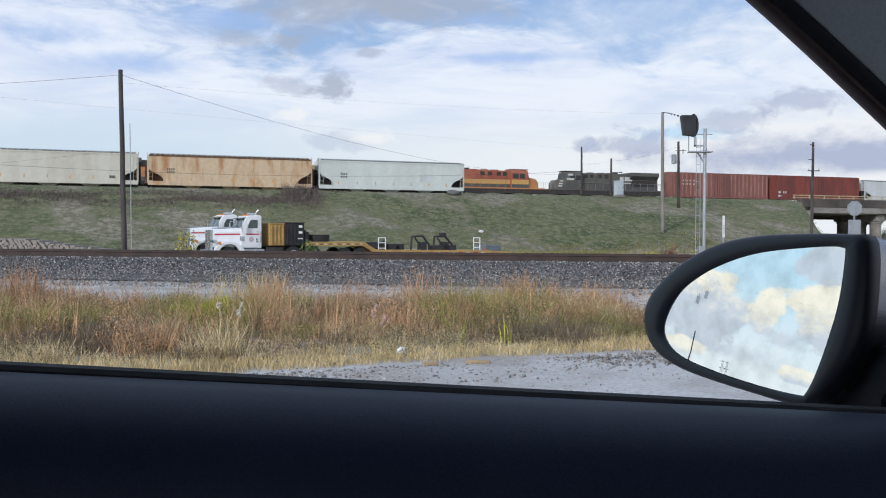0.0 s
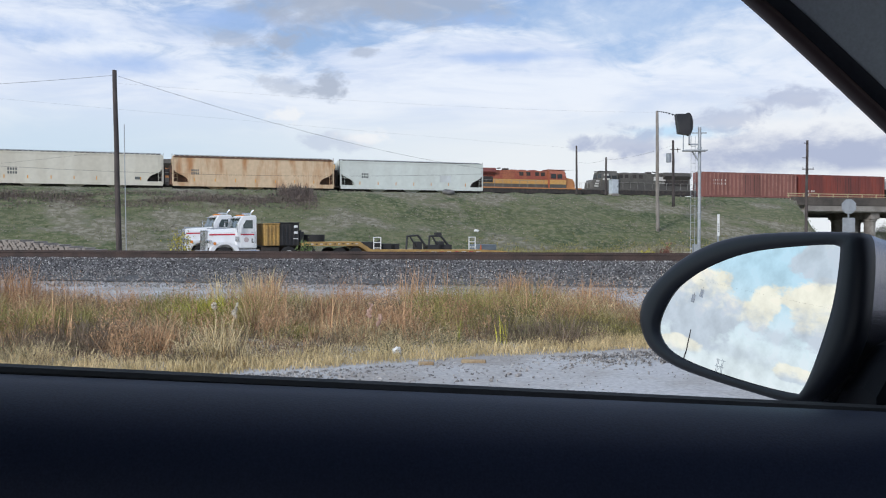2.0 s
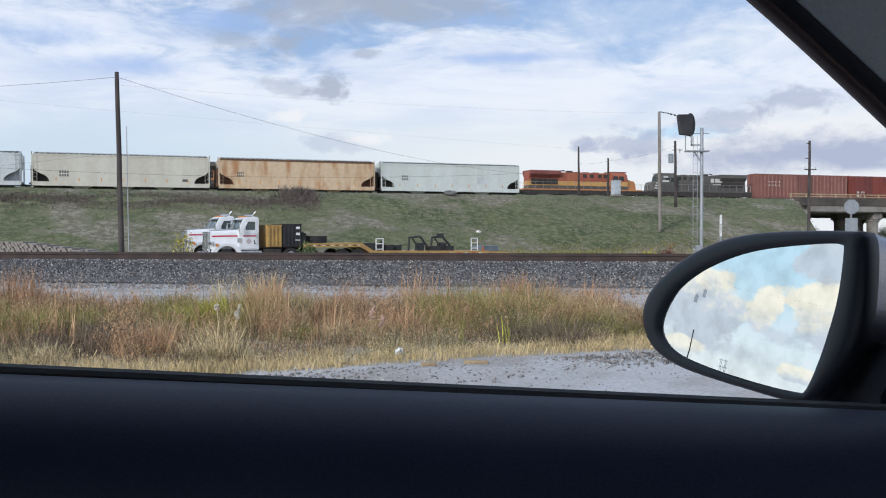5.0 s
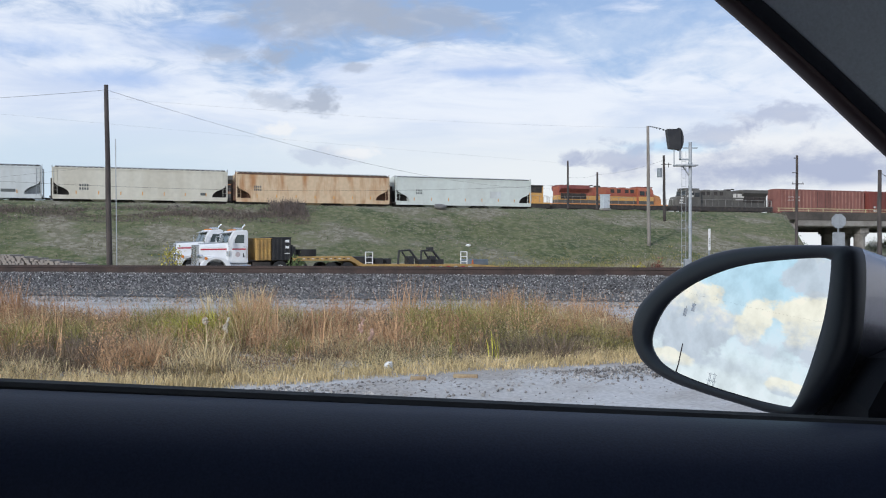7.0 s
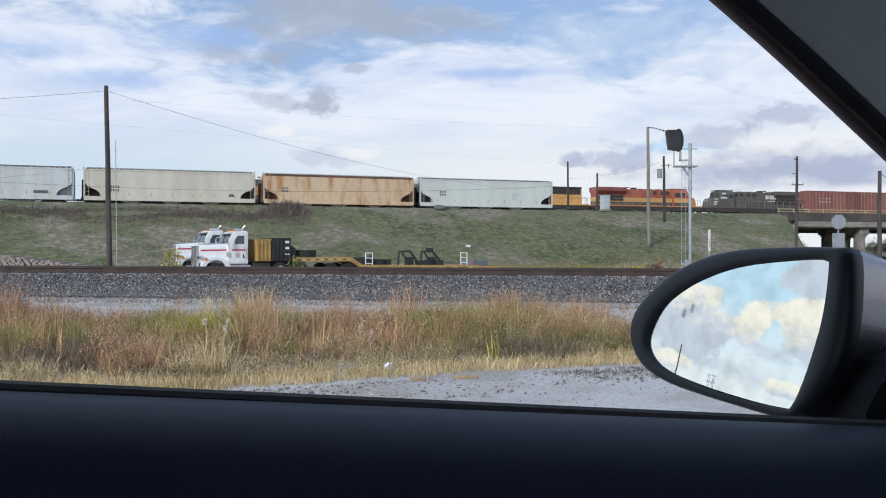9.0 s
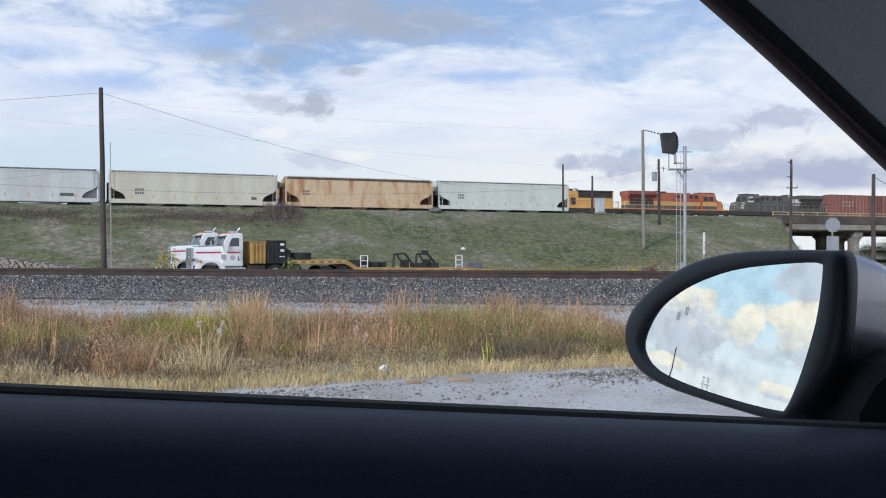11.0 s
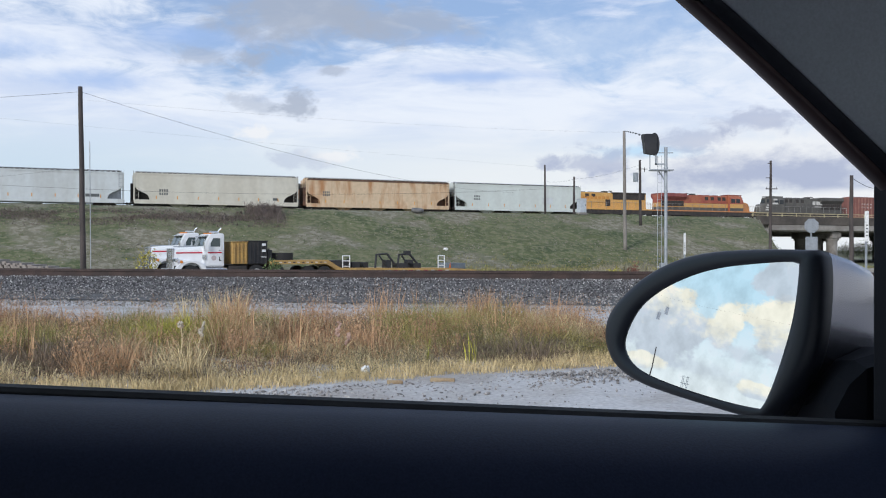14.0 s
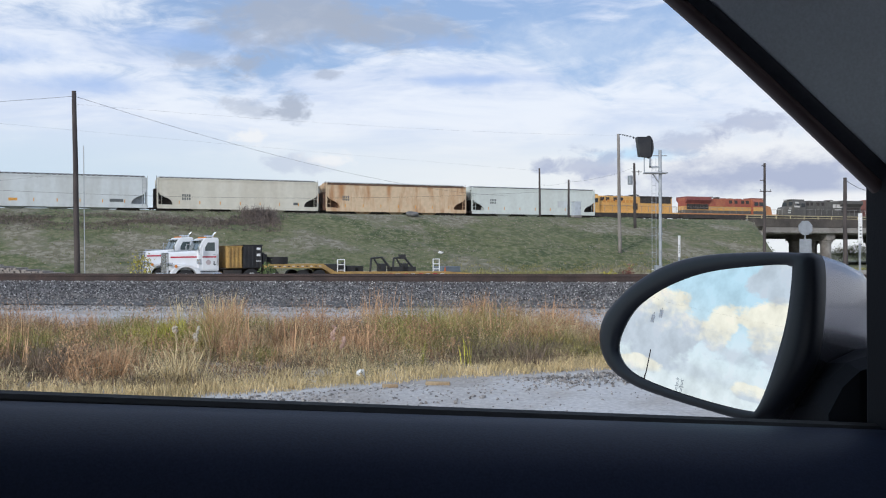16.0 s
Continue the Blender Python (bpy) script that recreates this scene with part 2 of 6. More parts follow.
def loft(sections, bm=None, caps=True):
    """Skin through closed rings of equal length."""
    bm = bm or bmesh.new()
    rings = [[bm.verts.new(p) for p in s] for s in sections]
    n = len(rings[0])
    for a, b in zip(rings, rings[1:]):
        for i in range(n):
            bm.faces.new((a[i], a[(i + 1) % n], b[(i + 1) % n], b[i]))
    if caps:
        bm.faces.new(list(reversed(rings[0])))
        bm.faces.new(rings[-1])
    bmesh.ops.recalc_face_normals(bm, faces=bm.faces)
    return bm


def thing(name, m, label, category, group="", kind=""):
    ob = new(name)
    ob.matrix_basis = m
    return tagged(ob, label, category, group, kind)


# ---- the plan ----
GROUND_FAR = -0.65            # level of the yard behind the near track
BANK_TOP = 5.62               # flat top of the railway embankment
SLOPE = 0.37                  # the upper tracks run away to the right
TURN = math.degrees(math.atan(SLOPE))
ALONG = Vector((1, SLOPE, 0)).normalized()
ACROSS = Vector((-SLOPE, 1, 0)).normalized()
K = 1 / math.sqrt(1 + SLOPE * SLOPE)
CREST, TOE = 98 * K, 79 * K    # distances of crest and toe across the bank
TRACK_A, TRACK_B = 117 * K, 131 * K
RAIL_A, RAIL_B = 5.86, 6.25
BANK_END = 85.0               # along the bank, where the bridge begins
NEAR_TURN = -9.5
NEAR_Y = 23.75                # near rail at x = 0
RAIL_Z = 0.69


def bank(s, c, z=0.0):
    """A place s metres along and c metres across the bank."""
    v = ALONG * s + ACROSS * c
    return Vector((v.x, v.y, z))


def smooth_step(a, b, x):
    t = min(1, max(0, (x - a) / (b - a)))
    return t * t * (3 - 2 * t)


def ground_height(x, y):
    v = Vector((x, y, 0))
    s, c = v.dot(ALONG), v.dot(ACROSS)
    ny = y + 0.167 * x
    z = GROUND_FAR * smooth_step(27, 34, ny)
    foot = (c - TOE) / (CREST - TOE)
    wob = noise.noise(Vector((x * 0.05, y * 0.05, 0))) * 0.5 + noise.noise(Vector((x * 0.21, y * 0.21, 3))) * 0.16
    if foot > 0:
        t = min(1, foot)
        rise = (BANK_TOP - GROUND_FAR) * t
        ends = min(1, max(0, (BANK_END + 0.2 - 12 * (1 - t) - s) / 2.8)) + min(1, max(0, (s - 178) / 9))
        rise *= min(1, ends)
        if ends >= 1:
            rise += 1.4 * max(0.0, 1 - abs(c - TRACK_B + 6.5) / 3.5)
        rise *= 1 - smooth_step(TRACK_B + 9, TRACK_B + 26, c)
        z += rise + (wob * (1 - abs(2 * t - 1)) * 1.6 if ends >= 1 else 0)
    return z + (0.03 * noise.noise(Vector((x * 0.8, y * 0.8, 1))) if y < 22 else 0.0)


# ---- ground ----
def build_ground():
    xs = [-3000, -1200, -500, -260] + list(np.arange(-150, -16, 2.0)) + list(np.arange(-16, 14, 0.5)) + list(np.arange(14, 40, 2.0)) + list(np.arange(40, 58, 0.75)) + list(np.arange(58, 150, 2.0)) + [160, 260, 500, 1200, 3000]
    ys = [-3000, -800, -200, -60, -20] + list(np.arange(-8, 30, 0.5)) + list(np.arange(30, 176, 1.5)) + [180, 260, 500, 1200, 3000]
    verts = [(x, y, ground_height(x, y)) for y in ys for x in xs]
    nx = len(xs)
    faces = [(j * nx + i, j * nx + i + 1, (j + 1) * nx + i + 1, (j + 1) * nx + i) for j in range(len(ys) - 1) for i in range(nx - 1)]
    me = bpy.data.meshes.new("ground")
    me.from_pydata(verts, [], faces)
    me.materials.append(DIRT)
    me.materials.append(GRASS_BANK)
    me.materials.append(EARTH)
    for p in me.polygons:
        x, y = p.center.x, p.center.y
        c = Vector((x, y, 0)).dot(ACROSS)
        p.material_index = 0 if y + 0.167 * x < 27 and abs(x) < 170 else (1 if c > TOE - 4 + 3 * noise.noise(Vector((x * 0.1, y * 0.1, 5))) else 2)
        p.use_smooth = True
    return tagged(new("ground", me), "pale gravel ground, bare yard and patchy grassed railway embankment", "ground", kind="structure")


def bank_material():
    """Worn turf: dark and olive grass broken by pale dry earth, at three scales."""
    m = bpy.data.materials.new("patchy_bank_grass")
    m.use_nodes = True
    nt = m.node_tree
    N, L = nt.nodes.new, nt.links.new
    b = nt.nodes["Principled BSDF"]
    b.inputs["Roughness"].default_value = 0.95
    tc = N("ShaderNodeTexCoord")

    def field(scale, detail, stretch, shift):
        mp, n = N("ShaderNodeMapping"), N("ShaderNodeTexNoise")
        mp.inputs["Scale"].default_value, mp.inputs["Location"].default_value = stretch, (shift, 0, 0)
        n.inputs["Scale"].default_value, n.inputs["Detail"].default_value, n.inputs["Roughness"].default_value = scale, detail, 0.62
        L(tc.outputs["Object"], mp.inputs["Vector"])
        L(mp.outputs[0], n.inputs["Vector"])
        return n.outputs["Fac"]

    def ramp(fac, lo, hi, top=1.0):
        r = N("ShaderNodeMapRange")
        r.interpolation_type = "SMOOTHSTEP"
        r.inputs["From Min"].default_value, r.inputs["From Max"].default_value, r.inputs["To Max"].default_value = lo, hi, top
        L(fac, r.inputs["Value"])
        return r.outputs["Result"]

    def mix(fac, p, q):
        x = N("ShaderNodeMix")
        x.data_type = "RGBA"
        L(fac, x.inputs[0])
        for i, v in ((6, p), (7, q)):
            if isinstance(v, tuple):
                x.inputs[i].default_value = (*v, 1)
            else:
                L(v, x.inputs[i])
        return x.outputs[2]

    broad, mid, fine = field(0.075, 7, (1, 1, 2.0), 3.0), field(0.33, 8, (1, 1, 2.2), 9.0), field(1.7, 9, (1, 1, 1), 1.0)
    turf = mix(ramp(mid, 0.40, 0.62), (0.050, 0.072, 0.024), (0.098, 0.112, 0.042))
    turf = mix(ramp(fine, 0.45, 0.60, 0.8), turf, (0.19, 0.18, 0.10))
    bare = mix(ramp(fine, 0.40, 0.58), (0.30, 0.265, 0.205), (0.135, 0.122, 0.08))
    L(mix(ramp(field(0.13, 9, (1, 1, 2.0), 21.0), 0.49, 0.58, 0.78), mix(ramp(broad, 0.42, 0.6, 0.35), turf, (0.15, 0.145, 0.075)), bare), b.inputs["Base Color"])
    bp = N("ShaderNodeBump")
    bp.inputs["Strength"].default_value, bp.inputs["Distance"].default_value = 0.8, 0.12
    L(fine, bp.inputs["Height"])
    L(bp.outputs[0], b.inputs["Normal"])
    return m


GRASS_BANK = bank_material()
build_ground()

# ---- near track ----
NEAR = pose(0, NEAR_Y, 0, 0, 0, NEAR_TURN)


def rail_profile():
    return [(-0.075, 0), (0.075, 0), (0.075, 0.012), (0.012, 0.03), (0.012, 0.135), (0.037, 0.145), (0.037, 0.18), (-0.037, 0.18), (-0.037, 0.145), (-0.012, 0.135), (-0.012, 0.03), (-0.075, 0.012)]


def rail(length, y, z, parent):
    prof = rail_profile()
    bm = loft([[(x, y + py, z + pz) for py, pz in prof] for x in (-length / 2, length / 2)])
    return part("rail", bm, RUST, parent)


near_track = thing("railway_track", NEAR, "rusty steel rails on tarred ties in grey ballast", "railway track", kind="structure")
rail(260, 0, RAIL_Z - 0.18, near_track)
rail(260, 1.435 + 0.07, RAIL_Z - 0.18, near_track)


def build_ballast():
    bm = bmesh.new()
    prof = [(-3.3, 0.03), (-2.75, 0.12), (-0.9, 0.47), (-0.55, 0.485), (2.1, 0.485), (2.4, 0.46), (5.2, -0.7)]
    xs = [-130 + 2 * i for i in range(131)]
    rows = [[bm.verts.new((x, y, z + 0.02 * noise.noise(Vector((x, y, 0))))) for y, z in prof] for x in xs]
    for a, b in zip(rows, rows[1:]):
        for i in range(len(prof) - 1):
            bm.faces.new((a[i], b[i], b[i + 1], a[i + 1]))
    bmesh.ops.recalc_face_normals(bm, faces=bm.faces)
    bed = part("ballast_bed", bm, BALLAST, near_track, "dark grey crushed stone bed", smooth=True)
    bed["kind"] = "stuff"


build_ballast()

tie_mesh = part("tie", boxes((-0.11, 0.11, -0.55, 2.05, 0.34, 0.505)), TIE, near_track, m=pose(-18, 0, 0)).data
for i in range(1, 56):
    ob = new("tie", tie_mesh)
    ob.parent, ob.matrix_basis = near_track, pose(-18 + 0.5 * i, 0.04 * math.sin(i * 2.3), 0, 0, 0, math.sin(i * 1.7))

# ---- paint ----
HOP_GREY = M("pale_grey_car_paint", (0.60, 0.63, 0.63), 0.6, second=(0.48, 0.49, 0.47), scale=0.7, amount=0.6, grain=2, bump=0.02, streak=True, var=0.05)
HOP_CREAM = M("cream_car_paint", (0.64, 0.61, 0.52), 0.6, second=(0.53, 0.49, 0.40), scale=0.6, amount=0.6, grain=2, bump=0.02, streak=True, var=0.05)
HOP_RUST = M("rust_streaked_tan_paint", (0.63, 0.48, 0.32), 0.75, second=(0.42, 0.19, 0.07), scale=1.1, amount=0.9, grain=2, bump=0.03, spread=(0.50, 0.70), var=0.08, streak=True)
HOP_WHITE = M("greenish_white_car_paint", (0.64, 0.68, 0.64), 0.6, second=(0.55, 0.57, 0.53), scale=0.6, amount=0.5, grain=2, bump=0.02, streak=True, var=0.05)
RUSTY = M("brown_rusted_steel", (0.17, 0.09, 0.055), 0.85, second=(0.08, 0.05, 0.04), scale=1.5, amount=0.8, grain=10)
ORANGE = M("safety_orange_tape", (0.75, 0.36, 0.06), 0.5)
STENCIL = M("grey_stencil_paint", (0.12, 0.13, 0.13), 0.7)
PALE = M("pale_stencil_paint", (0.62, 0.60, 0.55), 0.7)
RED_OXIDE = M("oxide_red_car_paint", (0.22, 0.055, 0.04), 0.7, second=(0.12, 0.04, 0.035), scale=0.8, amount=0.7, grain=2, bump=0.03, streak=True, var=0.05)
BROWN_CAR = M("faded_brown_car_paint", (0.25, 0.105, 0.085), 0.75, second=(0.17, 0.07, 0.055), scale=0.8, amount=0.7, grain=2, bump=0.03, streak=True, var=0.05)
LOCO_RED = M("faded_red_loco_paint", (0.32, 0.085, 0.055), 0.6, second=(0.42, 0.16, 0.075), scale=0.8, amount=0.6, grain=6, bump=0.02)
LOCO_ORANGE = M("orange_loco_paint", (0.55, 0.24, 0.085), 0.6, second=(0.42, 0.19, 0.085), scale=0.8, amount=0.6, grain=6, bump=0.02)
LOCO_AMBER = M("amber_stripe_paint", (0.58, 0.33, 0.11), 0.5, second=(0.55, 0.3, 0.06), scale=0.8, amount=0.5, grain=6, bump=0.02)
LOCO_YELLOW = M("yellow_loco_paint", (0.66, 0.37, 0.115), 0.5, second=(0.56, 0.31, 0.07), scale=0.8, amount=0.6, grain=6, bump=0.02)
LOCO_GREY = M("grey_loco_paint", (0.20, 0.20, 0.20), 0.6, second=(0.1, 0.1, 0.1), scale=0.8, amount=0.5, grain=6)
LOCO_BLACK = M("dusty_black_loco_paint", (0.088, 0.083, 0.074), 0.7, second=(0.14, 0.13, 0.112), scale=0.6, amount=0.6, grain=6)
WINDOW = M("dark_window_glass", (0.02, 0.025, 0.03), 0.08)
CHROME = M("polished_chrome", (0.75, 0.76, 0.78), 0.18, 1.0, bump=0)
TYRE = M("tyre_rubber", (0.025, 0.025, 0.026), 0.85)
YELLOW = M("equipment_yellow_paint", (0.45, 0.285, 0.09), 0.65, second=(0.28, 0.175, 0.07), scale=1.6, amount=0.6, grain=10)
RED = M("red_stripe_paint", (0.5, 0.02, 0.05), 0.4)


def wheelset(parent, x, r=0.46):
    bm = bmesh.new()
    for y in (-0.75, 0.75):
        cyl(bm, (x, y - 0.065, r), (x, y + 0.065, r), r, seg=20)
    cyl(bm, (x, -0.9, r), (x, 0.9, r), 0.08)
    return part("wheelset", bm, DARK, parent)


def bogie(parent, x, wheels=(-0.88, 0.88), mat=DARK):
    bm = bmesh.new()
    w = max(wheels) + 0.25
    for y in (-1.02, 1.02):
        prism([(x - w, 0.55), (x - w, 0.72), (x - 0.5, 0.86), (x + 0.5, 0.86), (x + w, 0.72), (x + w, 0.55), (x + 0.4, 0.35), (x - 0.4, 0.35)], y - 0.06, y + 0.06, bm)
    box(bm, x - 0.2, x + 0.2, -1.0, 1.0, 0.5, 0.8)
    b = part("bogie", bm, mat, parent)
    for dx in wheels:
        wheelset(b, x + dx)
    return b


def coupler(parent, x, sgn):
    bm = boxes((x, x + sgn * 0.75, -0.08, 0.08, 0.78, 0.92))
    box(bm, x + sgn * 0.6, x + sgn * 0.85, -0.15, 0.13, 0.72, 0.98, bevel=0.03)
    return part("coupler", bm, DARK, parent)


def ladder(parent, x, y, z0, z1, mat, w=0.42, name="ladder", axis="x"):
    bm = bmesh.new()
    for d in (-w / 2, w / 2):
        p = (x + d, y) if axis == "x" else (x, y + d)
        cyl(bm, (*p, z0), (*p, z1), 0.022, seg=6)
    n = max(3, int((z1 - z0) / 0.42))
    for i in range(n):
        z = z0 + (i + 0.5) * (z1 - z0) / n
        a, b = ((x - w / 2, y, z), (x + w / 2, y, z)) if axis == "x" else ((x, y - w / 2, z), (x, y + w / 2, z))
        cyl(bm, a, b, 0.016, seg=6)
    return part(name, bm, mat, parent)


def hopper(m, paint, end_mat, label, height, marks, length=19.5, smooth_side=False):
    """Covered hopper wagon with sloped end sheets, roof hatches, ladders and stencils."""
    h = thing("covered_hopper", m, label, "freight wagon", "covered hoppers of the goods train")
    L, w = length / 2, 1.58
    eave = height - 0.32
    curl = [(0.12, 2.78), (0.32, 2.5), (0.72, 2.28), (1.15, 2.1), (1.5, 1.88), (1.72, 1.6), (1.78, 1.28)]
    side = [(-L + 0.12, eave), (L - 0.12, eave)] + [(L - a, z) for a, z in curl] + [(-L + a, z) for a, z in reversed(curl)]
    bm = bmesh.new()
    prism(side, -w, w, bm)
    part("body", bm, paint, h)
    roof = [[(x, -w, eave), (x, -1.1, eave + 0.18), (x, 0, eave + 0.25), (x, 1.1, eave + 0.18), (x, w, eave)] for x in (-L + 0.12, L - 0.12)]
    part("roof", loft(roof), paint, h)
    part("top_chord", boxes((-L + 0.1, L - 0.1, -w - 0.05, -w, eave - 0.1, eave + 0.06), (-L + 0.1, L - 0.1, w, w + 0.05, eave - 0.1, eave + 0.06)), end_mat if end_mat is RUSTY else paint, h)
    part("side_sill", boxes((-L, L, -w - 0.03, -w + 0.12, 0.82, 1.3), (-L, L, w - 0.12, w + 0.03, 0.82, 1.3)), paint, h)
    bm = bmesh.new()
    box(bm, -L + 0.2, L - 0.2, -0.62, -0.32, height - 0.04, height)
    box(bm, -L + 0.2, L - 0.2, 0.32, 0.62, height - 0.04, height)
    for i in range(17):
        x = -L + 0.4 + i * (length - 0.8) / 16
        box(bm, x - 0.03, x + 0.03, -1.35, 1.35, height - 0.12, height - 0.04)
    part("roofwalk", bm, STEEL if not smooth_side else DARK, h, "grating walkway along the roof")
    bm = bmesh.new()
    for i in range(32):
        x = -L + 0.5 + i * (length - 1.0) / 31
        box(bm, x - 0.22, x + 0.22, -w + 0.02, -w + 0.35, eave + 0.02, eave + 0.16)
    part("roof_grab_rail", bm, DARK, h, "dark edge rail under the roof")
    for sgn in (-1, 1):
        for y in (-w + 0.06, w - 0.06):
            part("corner_post", boxes((sgn * L - 0.06, sgn * L + 0.06, y - 0.06, y + 0.06, 1.0, eave)), paint, h)
        bm = bmesh.new()
        prism([(sgn * (L - 0.18), 2.75), (sgn * (L - 2.3), 1.25), (sgn * (L - 2.6), 1.25), (sgn * (L - 0.5), 2.85)], -w + 0.2, w - 0.2, bm)
        part("slope_sheet", bm, end_mat, h, "steep grimy end sheet")
        bm = boxes((sgn * (L - 1.55) - 0.05, sgn * (L - 1.55) + 0.05, -0.9, 0.9, 1.0, 2.0), (sgn * (L - 0.8) - 0.25, sgn * (L - 0.8) + 0.25, -0.4, 0.3, 1.25, 1.9), (sgn * L - 0.1, sgn * L + 0.1, -w, w, 0.95, 1.15))
        cyl(bm, (sgn * (L - 0.5), 0.5, 1.7), (sgn * (L - 1.3), 0.5, 1.7), 0.2)
        part("brake_gear", bm, end_mat, h)
        part("end_frame", prism([(sgn * (L - 0.25), 1.1), (sgn * (L - 0.25), 2.7), (sgn * (L - 2.25), 1.3), (sgn * (L - 2.25), 1.1)], -0.7, 0.7), end_mat, h)
        if not smooth_side:
            part("end_plate", boxes((sgn * (L - 0.2) - 0.03, sgn * (L - 0.2) + 0.03, -w + 0.1, w - 0.1, 1.1, 2.75)), end_mat, h, "grimy end bulkhead")
            part("end_platform", boxes((sgn * (L + 0.14) - 0.2, sgn * (L + 0.14) + 0.2, -w + 0.1, w - 0.1, 1.0, 1.14)), end_mat, h)
            part("brake_stand", boxes((sgn * (L + 0.14) - 0.18, sgn * (L + 0.14) + 0.18, -1.1 if end_mat is RUSTY else 0.2, 1.2, 1.14, 3.3), bevel=0.04), end_mat, h)
        ladder(h, sgn * (L - 0.3), -w - 0.03, 1.1, eave, end_mat if smooth_side else paint)
        ladder(h, sgn * (L + 0.05), -w + 0.4, 1.1, height, end_mat, axis="y")
        coupler(h, sgn * L, sgn)
        bogie(h, sgn * (L - 2.1))
    if not smooth_side:
        part("centre_sill", boxes((-L, L, -0.5, 0.5, 0.5, 1.2)), DARK, h)
    for i, x in enumerate((-4.6, 0.0, 4.6)):
        bm = loft([[(x + a * 2.0, -1.3, 1.28), (x + a * 2.0, 1.3, 1.28), (x + a * 0.5, 0.7, 0.5), (x + a * 0.5, -0.7, 0.5)] for a in (-1, 1)])
        part("discharge_bay", bm, paint, h)
    for i in range(7):
        x = -L + 2.5 + i * (length - 5.0) / 6
        part("reflector", boxes((x - 0.05, x + 0.05, -w - 0.012, -w - 0.004, 1.4, 1.78)), ORANGE, h)
    for x, z, ww, hh, mat in marks:
        part("stencil", boxes((x, x + ww, -w - 0.012, -w - 0.004, z, z + hh)), mat, h)
    return h


def stencil_lines(x, z, n=4, size=0.28, mat=STENCIL):
    rows = []
    for r, k in ((0, n), (1, n)):
        for i in range(k):
            rows.append((x + i * size * 0.95, z - r * size * 1.45, size * 0.62, size, mat))
    return rows


def boxcar(m, paint, label, marks, length=19.2, height=5.05, rib=None):
    b = thing("boxcar", m, label, "freight wagon", "boxcars of the goods train")
    L, w = length / 2, 1.55
    part("body", boxes((-L, L, -w, w, 1.05, height - 0.15)), paint, b)
    part("roof", prism([(-w - 0.04, height - 0.15), (w + 0.04, height - 0.15), (w * 0.5, height), (-w * 0.5, height)], -L - 0.03, L + 0.03), paint, b, m=pose(0, 0, 0, 0, 0, 90))
    for i in range(24):
        x = -L + 0.35 + i * (length - 0.7) / 23
        if abs(x) < 1.9:
            continue
        part("side_rib", boxes((x - 0.11, x + 0.11, -w - 0.1, -w - 0.002, 1.15, height - 0.25)), rib or paint, b)
    for sgn in (-1, 1):
        part("door", boxes((sgn * 0.93 - 0.9, sgn * 0.93 + 0.9, -w - 0.11, -w - 0.02, 1.2, height - 0.4), bevel=0.02), paint, b)
        for dx in (-0.45, 0.1, 0.55):
            part("door_bar", cyls(((sgn * 0.93 + dx, -w - 0.15, 1.25), (sgn * 0.93 + dx, -w - 0.15, height - 0.45), 0.03)), DARK, b)
        ladder(b, sgn * (L - 0.4), -w - 0.1, 1.1, height - 0.3, paint)
        coupler(b, sgn * L, sgn)
        bogie(b, sgn * (L - 2.2))
    part("side_sill", boxes((-L, L, -w - 0.05, w + 0.05, 0.85, 1.1)), paint, b)
    for x, z, ww, hh, mat in marks:
        part("stencil", boxes((x, x + ww, -w - 0.09, -w - 0.075, z, z + hh)), mat, b)
    return b


